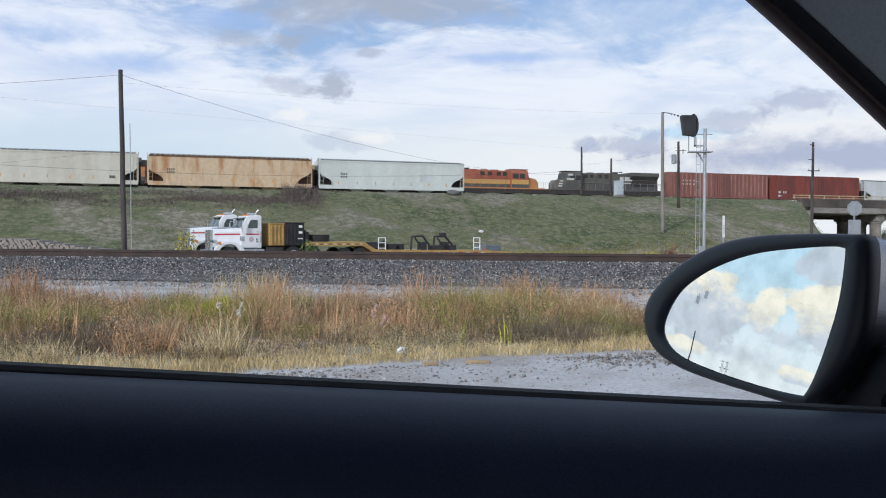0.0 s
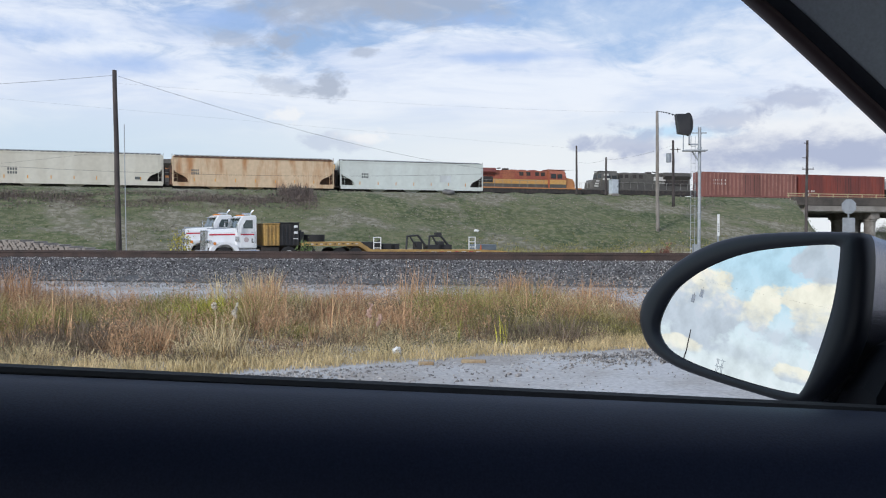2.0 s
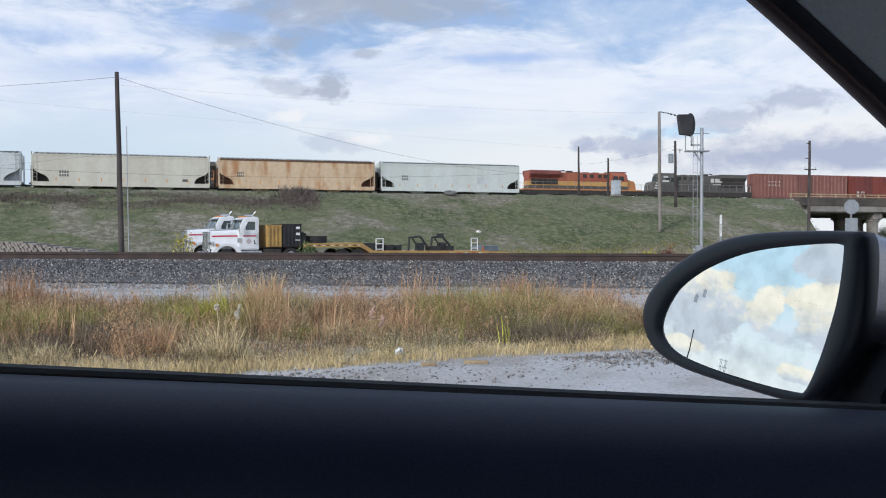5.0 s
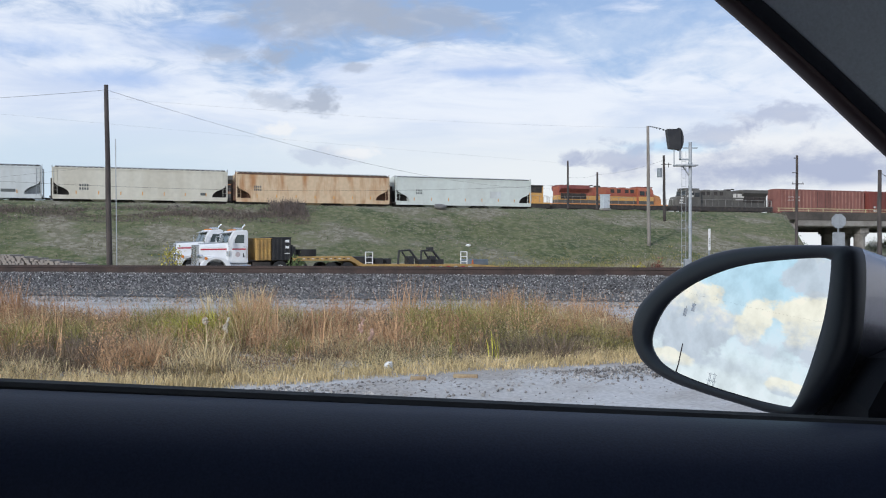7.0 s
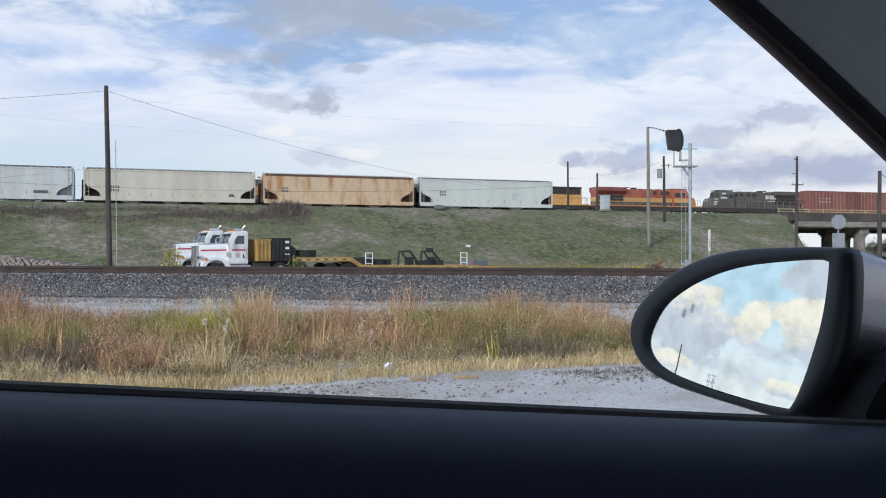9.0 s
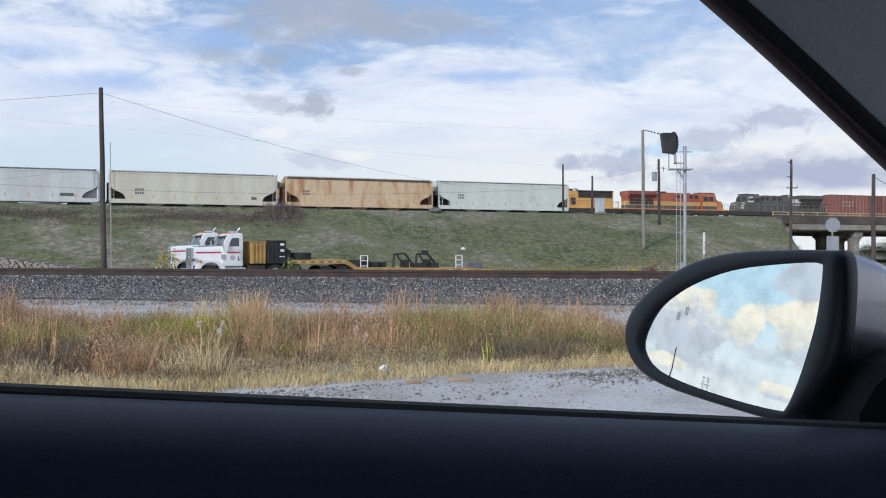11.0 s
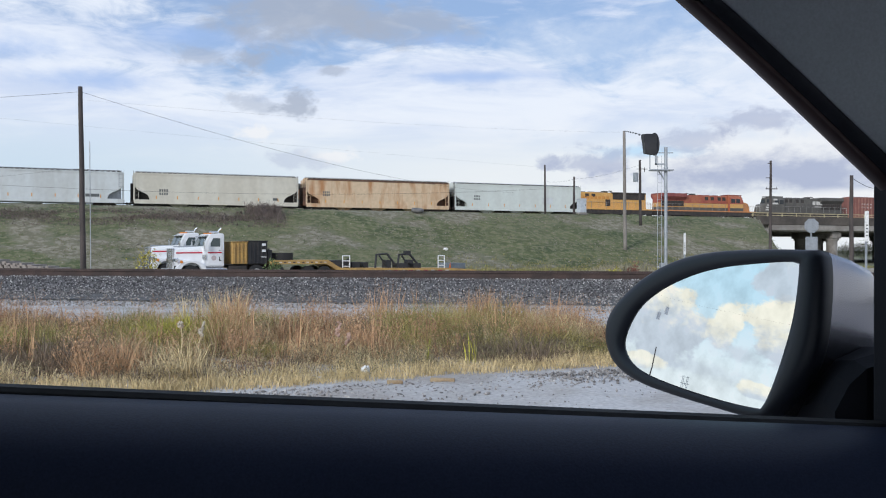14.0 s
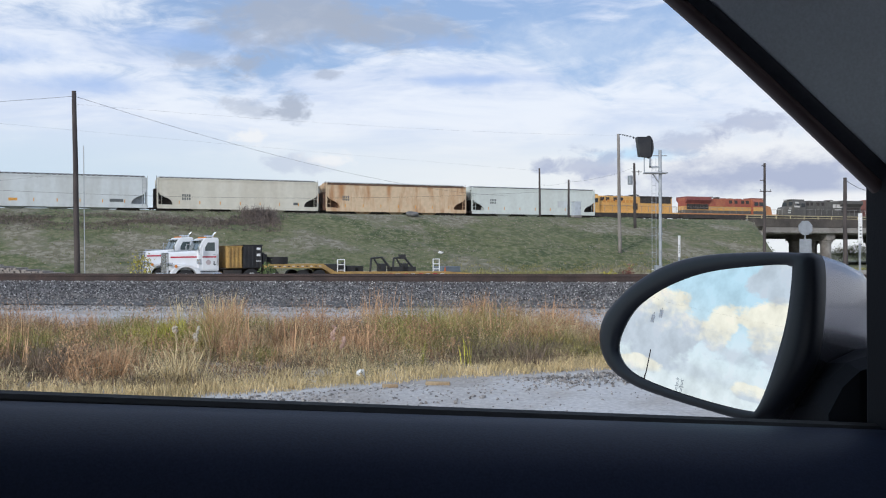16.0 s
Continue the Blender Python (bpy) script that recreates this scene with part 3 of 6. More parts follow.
def locomotive(m, face, upper, lower, stripe, label, radiator, length=20.9, roofmat=None, low_stripe=None, nose=None, bands=(2.3, 2.75), marks=()):
    """Six-axle diesel: nose, wide cab, long hood, radiator wings, walkway and rails. face: 1 looks along +x."""
    o = thing("diesel_locomotive", m, label, "locomotive", "locomotives of the goods train")
    L, f = length / 2, face
    X = lambda a: f * a
    roofmat = roofmat or upper

    def bx(x0, x1, y0, y1, z0, z1, bevel=0.0, bm=None):
        return box(bm or bmesh.new(), X(x0), X(x1), y0, y1, z0, z1, bevel)

    part("underframe", bx(-L, L, -1.5, 1.5, 0.95, 1.62), DARK, o)
    part("walkway_sill", bx(-L, L, -1.56, 1.56, 1.62, 1.8), lower, o)
    part("fuel_tank", bx(-3.6, 3.2, -1.4, 1.4, 0.45, 1.2, 0.15), DARK, o)
    # long hood in two bands, with the stripe between
    part("hood", bx(-L + 0.9, L - 5.6, -0.95, 0.95, bands[1], 4.42, 0.06), upper, o)
    part("hood_base", bx(-L + 0.9, L - 5.6, -0.97, 0.97, 1.8, bands[0]), low_stripe or lower, o)
    part("hood_belt", bx(-L + 0.9, L - 5.6, -0.96, 0.96, *bands), stripe, o)
    # cab and nose
    cabx0, cabx1 = L - 5.6, L - 2.7
    part("cab", loft([[(X(cabx0), y, z) for y, z in ((-1.5, 1.8), (1.5, 1.8), (1.5, 4.1), (0.95, 4.62), (-0.95, 4.62), (-1.5, 4.1))],
                      [(X(cabx1), y, z) for y, z in ((-1.5, 1.8), (1.5, 1.8), (1.5, 3.5), (0.95, 4.5), (-0.95, 4.5), (-1.5, 3.5))]]), upper, o)
    part("cab_belt", bx(cabx0 + 0.02, cabx1 - 0.02, -1.53, 1.53, *bands), stripe, o)
    nz = nose or lower
    part("nose", loft([[(X(cabx1), y, z) for y, z in ((-1.35, 1.8), (1.35, 1.8), (1.3, 3.45), (-1.3, 3.45))],
                       [(X(L - 1.25), y, z) for y, z in ((-1.1, 1.8), (1.1, 1.8), (0.95, 3.2), (-0.95, 3.2))],
                       [(X(L - 0.85), y, z) for y, z in ((-0.95, 1.8), (0.95, 1.8), (0.8, 2.7), (-0.8, 2.7))]]), nz, o)
    for x0, x1 in ((cabx0 + 0.25, cabx0 + 1.15), (cabx0 + 1.35, cabx0 + 2.2)):
        part("cab_window", bx(x0, x1, -1.53, -1.44, 3.25, 3.95, 0.03), WINDOW, o)
    for y in (-0.75, 0.75):
        part("windscreen", loft([[(X(cabx1 + d), y + e, 3.56) for d, e in ((-0.02, -0.5), (-0.02, 0.5), (0.05, 0.5), (0.05, -0.5))],
                                 [(X(cabx1 + d - 0.02), y + e, 4.2) for d, e in ((-0.02, -0.45), (-0.02, 0.45), (0.05, 0.45), (0.05, -0.45))]]), WINDOW, o)
    part("cab_roof", bx(cabx0 - 0.1, cabx1 + 0.12, -1.0, 1.0, 4.58, 4.7, 0.04), roofmat, o)
    # radiator wings at the rear
    if radiator == "wings":
        part("radiator_wing", loft([[(X(x), y, z) for y, z in ((-0.95, 3.5), (0.95, 3.5), (1.55, 4.1), (1.5, 4.66), (-1.5, 4.66), (-1.55, 4.1))] for x in (-L + 1.0, -L + 6.2)]), roofmat, o)
        part("radiator_screen", bx(-L + 1.3, -L + 5.9, -1.0, -0.955, 2.5, 3.4), DARK, o)
        for i in range(9):
            part("louvre", bx(-L + 1.4 + i * 0.5, -L + 1.5 + i * 0.5, -1.06, -0.99, 2.5, 3.45), DARK, o)
    else:
        part("radiator_screen", bx(-L + 1.2, -L + 7.4, -1.02, -0.955, 3.35, 4.3), DARK, o)
        part("radiator_hood", bx(-L + 1.0, -L + 7.6, -1.15, 1.15, 4.3, 4.52, 0.05), DARK, o)
        part("vent_box", bx(-L + 7.9, -L + 8.8, -1.0, -0.955, 2.2, 3.3), DARK, o)
    part("cab_skirt", bx(cabx0 + 0.02, cabx1 - 0.02, -1.525, 1.525, 1.8, bands[0] - 0.004), low_stripe or lower, o)
    for x0, x1, z0, z1, yy, mat in marks:
        part("marking", bx(x0, x1, yy - 0.012, yy, z0, z1), mat, o)
    # roof details
    for x in (-L + 9.0, -L + 10.6, -L + 12.4):
        part("roof_hatch", bx(x, x + 1.1, -0.6, 0.6, 4.42, 4.56, 0.04), roofmat, o)
    part("exhaust_stack", bx(-L + 8.0, -L + 8.8, -0.4, 0.4, 4.42, 4.75, 0.03), DARK, o)
    part("horn", cyls(((X(-L + 7.0), 0, 4.72), (X(-L + 7.6), 0, 4.78), 0.09)), DARK, o)
    for x in (cabx0 - 0.9, cabx0 - 1.9, cabx0 - 3.4, cabx0 - 4.6):
        part("intake_grille", bx(x - 0.35, x + 0.35, -0.99, -0.94, 3.62, 4.2), DARK, o)
    for i in range(8):
        x = -L + 8.9 + i * 0.72
        part("hood_door", bx(x, x + 0.64, -0.985, -0.955, bands[1] + 0.05, 4.0, 0.01), upper, o)
    # side rails
    bm = bmesh.new()
    for i in range(13):
        x = -L + 0.4 + i * (length - 4.2) / 12
        cyl(bm, (X(x), -1.5, 1.8), (X(x), -1.5, 2.85), 0.025, seg=6)
    cyl(bm, (X(-L + 0.4), -1.5, 2.85), (X(L - 5.6), -1.5, 2.85), 0.022, seg=6)
    part("handrail", bm, M("dusty_handrail_paint", (0.3, 0.29, 0.27), 0.7), o)
    for x in (-L + 0.1, L - 0.15):
        bm = bmesh.new()
        for y in (-1.3, -0.5, 0.5, 1.3):
            cyl(bm, (X(x), y, 1.7), (X(x), y, 2.8), 0.025, seg=6)
        cyl(bm, (X(x), -1.3, 2.8), (X(x), 1.3, 2.8), 0.022, seg=6)
        part("end_rail", bm, PALE, o)
    for sx in (-L + 0.4, L - 0.4):
        for z in (0.6, 0.95, 1.3):
            part("step", boxes((X(sx) - 0.25, X(sx) + 0.25, -1.5, -1.1, z, z + 0.05)), DARK, o)
    for sgn in (-1, 1):
        bogie(o, sgn * (L - 3.9), (-1.85, 0.0, 1.85))
        coupler(o, sgn * L, sgn)
    return o


# ---- the two trains ----
def at_a(s):
    p = bank(s + TRACK_A * SLOPE, TRACK_A)
    return pose(p.x, p.y, RAIL_A, 0, 0, TURN)


def at_b(s):
    p = bank(s + TRACK_B * SLOPE, TRACK_B)
    return pose(p.x, p.y, RAIL_B, 0, 0, TURN)


def go_a(t):
    return -29.7 + 1.715 * t - 0.0028 * t * t


def go_b(t):
    return 14.1 + 3.68 * t - 0.0155 * t * t


TRAIN_A, TRAIN_B = [], []
TRAIN_A.append((hopper(at_a(-71), HOP_GREY, STEEL, "pale grey covered hopper wagon with a smooth curved side", 4.72, [(-5.0, 1.45, 0.9, 0.3, ORANGE), (5.6, 1.5, 1.5, 0.35, STENCIL)], smooth_side=True), -41.25))
TRAIN_A.append((hopper(at_a(-50), HOP_CREAM, DARK, "cream covered hopper wagon with black stencilled marks", 4.72, stencil_lines(-6.9, 2.3) + [(6.6, 1.5, 0.6, 0.32, STENCIL)]), -20.6))
TRAIN_A.append((hopper(at_a(-30), HOP_RUST, RUSTY, "tan covered hopper wagon heavily streaked with rust", 4.66, stencil_lines(-7.6, 2.6, 4, 0.25)), 0.0))
TRAIN_A.append((hopper(at_a(-9), HOP_WHITE, DARK, "greenish white covered hopper wagon, the last of its train", 4.66, stencil_lines(-7.0, 2.6, 4, 0.25) + [(3.6, 1.9, 1.6, 0.9, HOP_GREY)]), 20.45))

TRAIN_B.append((locomotive(at_b(0), 1, LOCO_RED, LOCO_ORANGE, LOCO_AMBER, "red, amber and orange diesel locomotive with a dark band", "wings", roofmat=M("dark_red_loco_roof", (0.20, 0.055, 0.05), 0.65, second=(0.28, 0.09, 0.07), scale=0.9, amount=0.6, grain=6, bump=0.02), low_stripe=LOCO_BLACK, nose=LOCO_ORANGE, bands=(2.35, 3.05)), -10.45))
TRAIN_B.append((locomotive(at_b(22), -1, LOCO_BLACK, LOCO_BLACK, LOCO_BLACK, "dusty black diesel locomotive with a white-striped nose", "wings", length=20.6, marks=[(6.4, 7.3, 3.9, 4.2, -1.535, PALE), (6.2, 7.5, 3.2, 3.5, -1.535, PALE), (8.2, 8.9, 2.1, 2.35, -1.36, PALE), (8.1, 8.8, 2.5, 2.75, -1.36, PALE), (8.0, 8.6, 2.95, 3.15, -1.36, PALE), (-4.6, -3.2, 3.3, 3.95, -0.99, PALE), (-3.0, -2.3, 3.3, 3.95, -0.99, PALE), (-4.4, -2.8, 2.9, 3.02, -0.99, PALE)]), 11.3))
TRAIN_B.append((locomotive(at_b(-22), -1, LOCO_YELLOW, LOCO_YELLOW, LOCO_YELLOW, "yellow diesel locomotive with a dark grey roof", "fans", length=21.3, roofmat=LOCO_GREY, marks=[(-2.5 + i * 0.75, -2.0 + i * 0.75, 3.35, 3.8, -0.99, M("faded_red_lettering", (0.62, 0.27, 0.06), 0.6)) for i in range(9)]), -32.4))
TRAIN_B.append((locomotive(at_b(-45), 1, LOCO_BLACK, LOCO_BLACK, LOCO_ORANGE, "orange and black diesel locomotive", "wings", length=21.3, bands=(2.2, 3.5)), -54.6))
TRAIN_B.append((locomotive(at_b(-68), -1, LOCO_BLACK, LOCO_BLACK, LOCO_ORANGE, "orange and black diesel locomotive", "wings", length=21.3, bands=(2.2, 3.5)), -76.8))
TRAIN_B.append((boxcar(at_b(46), BROWN_CAR, "faded brown ribbed boxcar with pale stencilled marks", [(-7.8 + i * 0.75, 3.5, 0.4, 0.28, PALE) for i in range(4)] + [(-7.8 + i * 0.75, 2.9, 0.4, 0.28, PALE) for i in range(4)] + [(1.3, 2.2, 0.18, 0.9, PALE), (1.6, 1.8, 0.16, 0.7, PALE), (-0.6, 2.0, 0.14, 0.6, PALE)], rib=M("lighter_brown_rib_paint", (0.33, 0.17, 0.135), 0.8, second=(0.24, 0.11, 0.085), scale=0.9, amount=0.8, grain=3, var=0.08)), 32.7))
TRAIN_B.append((boxcar(at_b(66), RED_OXIDE, "oxide red ribbed boxcar with pale stencilled marks", [(-8.2, 1.9, 0.7, 0.35, PALE), (-7.2, 1.9, 0.7, 0.35, PALE), (-8.2, 1.3, 0.8, 0.3, PALE)]), 52.65))
TRAIN_B.append((hopper(at_b(87), HOP_GREY, DARK, "pale grey covered hopper wagon on the bridge", 4.66, []), 73.3))
TRAIN_B.append((hopper(at_b(107), HOP_CREAM, DARK, "cream covered hopper wagon beyond the bridge", 4.66, []), 93.8))


def upper_track(c, z, label):
    p = bank(0, c)
    t = thing("railway_track", pose(p.x, p.y, 0, 0, 0, TURN), label, "railway track", kind="structure")
    rail(420, -0.75, z - 0.18, t)
    rail(420, 0.75, z - 0.18, t)
    bm = loft([[(x, -2.6, BANK_TOP - 0.3), (x, -1.6, z - 0.2), (x, 1.6, z - 0.2), (x, 2.6, BANK_TOP - 0.3)] for x in (-210, BANK_END)])
    part("ballast_bed", bm, BALLAST, t)


upper_track(TRACK_A, RAIL_A, "front railway track on the embankment")
upper_track(TRACK_B, RAIL_B, "rear railway track on embankment and bridge")

# ---- bridge ----
PIER = M("darker_pier_concrete", (0.27, 0.25, 0.225), 0.9, second=(0.13, 0.115, 0.1), scale=0.6, amount=0.85, grain=8)


def build_bridge():
    b = thing("railway_bridge", pose(0, 0, 0, 0, 0, TURN), "weathered concrete railway bridge with yellow railing", "bridge", kind="structure")
    c0, c1, s0, s1 = CREST + 0.5, TRACK_B + 8, BANK_END - 1.5, 184
    # local axes: x along, y across
    part("deck", boxes((s0, s1, c0, c1, 4.95, 5.6)), CONCRETE, b)
    part("fascia", boxes((s0 - 1, s1, c0 - 0.35, c0 + 0.3, 4.75, 5.85), bevel=0.04), M("dark_weathered_concrete", (0.105, 0.09, 0.076), 0.9, second=(0.055, 0.047, 0.042), scale=0.5, amount=0.8, grain=8), b)
    part("edge_beam", boxes((s0 + 1.0, s1, c0 - 0.28, c0 + 0.1, 3.98, 4.74), bevel=0.03), M("pale_beam_concrete", (0.30, 0.28, 0.25), 0.9, second=(0.20, 0.18, 0.16), scale=0.7, amount=0.7, grain=8), b, "pale concrete edge beam")
    for k in range(8):
        y = c0 + 0.4 + k * (c1 - c0 - 1) / 7
        part("girder", prism([(y - 0.35, 3.85), (y + 0.35, 3.85), (y + 0.3, 4.15), (y + 0.15, 4.3), (y + 0.25, 4.95), (y - 0.25, 4.95), (y - 0.15, 4.3), (y - 0.3, 4.15)], s0, s1), CONCRETE, b, m=pose(0, 0, 0, 0, 0, 90) @ Matrix.Diagonal((1, -1, 1, 1)))
    part("abutment", boxes((s0 - 2, s0 + 1.2, c0, c1, -1.5, 3.85)), CONCRETE, b)
    part("abutment", boxes((s1 - 1.2, s1 + 2, c0, c1, -1.5, 3.85)), CONCRETE, b)
    for sx in (97.0, 114.0, 131.0, 148.0, 165.0):
        for k in range(3):
            g = c0 + 1.2 + 16.5 * k
            last = min(g + 6.9, c1 - 0.3)
            part("pier_cap", boxes((sx - 0.8, sx + 0.8, g - 0.95, last, 2.95, 3.85), bevel=0.05), PIER, b)
            for y in (g, g + 3.0, g + 6.0):
                if y < c1 - 1:
                    part("column", cyls(((sx, y, -1.2), (sx, y, 2.95), 0.75), seg=20), PIER, b)
                    part("column_head", cyls(((sx, y, 2.7), (sx, y, 2.94), 0.9), seg=20), PIER, b)
    rail_mat = M("faded_yellow_railing", (0.48, 0.41, 0.24), 0.7, second=(0.3, 0.25, 0.16), scale=2, amount=0.6)
    part("railing", boxes((s0 - 2, s1, c0 - 0.2, c0 - 0.1, 6.25, 6.36), (s0 - 2, s1, c0 - 0.2, c0 - 0.1, 5.95, 6.03)), rail_mat, b)
    for i in range(38):
        x = s0 - 1.8 + i * 2.5
        part("railing_post", boxes((x - 0.05, x + 0.05, c0 - 0.22, c0 - 0.12, 5.8, 6.36)), rail_mat, b)


build_bridge()


# ---- poles, wires and lineside ----
def wood_pole(name, x, y, z0, z1, r, lean, mat, label, arms=(), group="utility poles"):
    p = thing(name, pose(x, y, 0), label, "utility pole", group)
    bm = bmesh.new()
    n = 10
    rings = []
    for i in range(n + 1):
        t = i / n
        wob = 0.03 * noise.noise(Vector((x, t * 4, y)))
        rr = r * (1.12 - 0.34 * t)
        rings.append([(lean * t + wob + rr * math.cos(a), rr * math.sin(a), z0 + (z1 - z0) * t) for a in [2 * math.pi * k / 12 for k in range(12)]])
    part("shaft", loft(rings, bm), mat, p, smooth=True)
    for z, half in arms:
        part("crossarm", boxes((lean - half, lean + half, -r - 0.08, -r, z - 0.04, z + 0.04)), mat, p)
        for s in (-half * 0.85, half * 0.85):
            part("insulator", cyls(((lean + s, -r - 0.05, z + 0.06), (lean + s, -r - 0.05, z + 0.2), 0.04)), STEEL, p)
    return p


wood_pole("utility_pole", -21.2, 55, GROUND_FAR - 0.3, 11.52, 0.17, -0.22, POLE, "dark leaning wooden utility pole behind the track")
part("ground_conduit", cyls(((0.42, 0.1, -1), (0.33, 0.1, 8.1), 0.03)), STEEL, bpy.data.objects["utility_pole"])
wood_pole("utility_pole", 22.15, 93, 0.9, 14.15, 0.19, -0.12, POLE_PALE, "silvered bare wooden pole at the embankment foot")
tp = wood_pole("utility_pole", 24.6, 96, 4.0, 11.33, 0.16, -0.1, POLE, "wooden utility pole with a grey transformer can")
part("transformer", cyls(((-0.55, 0, 8.9), (-0.55, 0, 9.9), 0.28), seg=16), STEEL, tp, "grey transformer can")
part("bracket", boxes((-0.4, 0.75, -0.04, 0.04, 10.3, 10.36), (0.4, 0.46, -0.04, 0.04, 10.0, 10.5)), DARK, tp)
wood_pole("utility_pole", 15.2, 105, 5.5, 11.62, 0.13, -0.05, POLE, "short wooden pole on the embankment top")
wood_pole("utility_pole", 18.9, 106, 5.5, 10.3, 0.14, 0.02, POLE, "short wooden pole beside a white cabinet")
wood_pole("utility_pole", 32.7, 80, GROUND_FAR - 0.3, 9.65, 0.135, 0.05, POLE, "wooden utility pole with a small crossarm", arms=((7.0, 0.55),))
part("bracket", boxes((-0.3, 0.05, -0.2, -0.12, 9.35, 9.42), (-0.45, 0.05, -0.2, -0.12, 8.0, 8.06)), DARK, bpy.data.objects["utility_pole.005"])
wood_pole("utility_pole", 30.3, 60, GROUND_FAR - 0.3, 6.55, 0.15, 0.0, POLE, "dark wooden utility pole beside the bridge")


def cable(name, pts, r, label, category="cable"):
    """A sagging wire through the given points."""
    cu = bpy.data.curves.new(name, "CURVE")
    cu.dimensions, cu.bevel_depth, cu.bevel_resolution = "3D", r, 1
    sp = cu.splines.new("POLY")
    path = []
    for (a, b, sag) in pts:
        a, b = Vector(a), Vector(b)
        for i in range(17):
            t = i / 16
            q = a.lerp(b, t)
            q.z -= sag * 4 * t * (1 - t)
            path.append(q)
    sp.points.add(len(path) - 1)
    for p, q in zip(sp.points, path):
        p.co = (*q, 1)
    cu.materials.append(WIRE)
    return tagged(new(name, cu), label, category)


cable("overhead_wire", [((-60, 60, 11.0), (-21.4, 55, 11.2), 0.5), ((-21.4, 55, 11.2), (16, 126, 9.6), 1.6)], 0.010, "thin overhead wire sagging between wooden poles")
cable("overhead_wire", [((-70, 72, 9.2), (15.1, 105, 8.7), 1.8)], 0.012, "thin overhead wire before the train")
cable("overhead_wire", [((-60, 60, 3.9), (-21.3, 55, 6.4), 0.3), ((-21.3, 55, 6.4), (-21.3, 55, 6.38), 0.0)], 0.005, "drooping service wire at a pole")
cable("overhead_wire", [((-21.4, 55, 10.7), (22.1, 93, 14.0), 0.4)], 0.003, "thin overhead wire from pole to bare pole")
cable("overhead_wire", [((-36, 56, 10.5), (15.2, 105, 11.3), 0.1)], 0.003, "thin overhead wire reaching the embankment pole")
cable("overhead_wire", [((15.2, 105, 9.6), (18.9, 106, 10.0), 0.2), ((18.9, 106, 10.0), (24.5, 96, 10.8), 0.3)], 0.008, "short wire between poles on the embankment")
cable("overhead_wire", [((30.3, 60, 6.4), (60, 110, 9.5), 0.5)], 0.02, "overhead wire leading off beyond the bridge")


def signal_mast():
    x, y, g = 13.15, 46.0, GROUND_FAR
    s = thing("signal_mast", pose(x, y, g), "grey steel railway signal mast with two black-hooded heads", "railway signal")
    part("mast", cyls(((0, 0, 0), (0, 0, 7.45), 0.085), seg=14), STEEL, s)
    part("base", boxes((-0.25, 0.25, -0.25, 0.25, 0, 0.25), bevel=0.03), CONCRETE, s)
    part("platform", boxes((-0.85, 0.35, -0.3, 0.3, 3.66 - 0.02, 3.7)), STEEL, s).matrix_basis = pose(0, 0, 2.54)
    part("brace", cyls(((-0.4, 0, 6.18), (0, 0, 5.6), 0.04)), STEEL, s)
    part("arm", boxes((-0.58, 0, -0.04, 0.04, 6.5, 6.58), (-0.58, -0.5, -0.04, 0.04, 6.5, 7.2), (-0.88, -0.84, -0.03, 0.03, 6.22, 7.2)), STEEL, s)
    part("cross_bracket", boxes((-0.4, 0.38, -0.03, 0.03, 7.12, 7.17)), STEEL, s)
    part("ladder_rail", cyls(((-0.42, 0.1, 0.4), (-0.42, 0.1, 7.0), 0.012), ((-0.2, 0.1, 0.4), (-0.2, 0.1, 7.0), 0.012), *[((-0.42, 0.1, 0.6 + 0.45 * i), (-0.2, 0.1, 0.6 + 0.45 * i), 0.01) for i in range(14)], seg=6), STEEL, s)
    for z in (2.9, 5.05, 6.3):
        part("clamp", cyls(((0, 0, z), (0, 0, z + 0.08), 0.115)), STEEL, s)
    # signal heads: hood box and round target behind it
    head = part("signal_head", loft([[(-1.16, -0.3, 7.1), (-0.5, -0.05, 7.04), (-0.5, 0.3, 7.04), (-1.16, 0.2, 7.1)],
                                     [(-1.3, -0.3, 8.12), (-0.5, -0.05, 8.16), (-0.5, 0.3, 8.16), (-1.3, 0.2, 8.12)]]), BLACK, s, "black sheet-metal signal hood")
    bm = bmesh.new()
    ring = [(0.27 * math.cos(a), 0.62 * math.sin(a)) for a in [2 * math.pi * k / 24 for k in range(24)]]
    prism([(px - 0.58, pz + 7.62) for px, pz in ring], 0.1, 0.16, bm)
    part("target", bm, BLACK, head, m=pose(0, 0, 0))
    part("cabinet", boxes((-0.32, 0.0, -0.25, 0.15, 0.6, 1.25), bevel=0.02), STEEL, s, "small grey relay box")
    part("cable_duct", boxes((-0.2, -0.05, -0.2, 0.0, 0.0, 0.6)), STEEL, s)
    return s


signal_mast()
cable("bead_wire", [((22.05, 93, 14.15), (12.35, 47, 7.5), -0.05)], 0.012, "thin wire from pole to signal mast")
for i in range(8):
    t = (i + 0.5) / 8
    p = Vector((22.05, 93, 14.15)).lerp(Vector((12.35, 47, 7.5)), t)
    bm = bmesh.new()
    bmesh.ops.create_icosphere(bm, subdivisions=1, radius=0.07)
    bead = part("wire_marker", bm, WIRE, m=Matrix.Translation(p + Vector((0, 0, 0.05 * 4 * t * (1 - t) - 0.02))))
    tagged(bead, "small dark marker hanging on a thin wire", "wire marker", "markers on the wire")


CABINET_PAINT = M("bluish_white_enamel", (0.5, 0.54, 0.58), 0.5, second=(0.4, 0.43, 0.46), scale=2, amount=0.6)


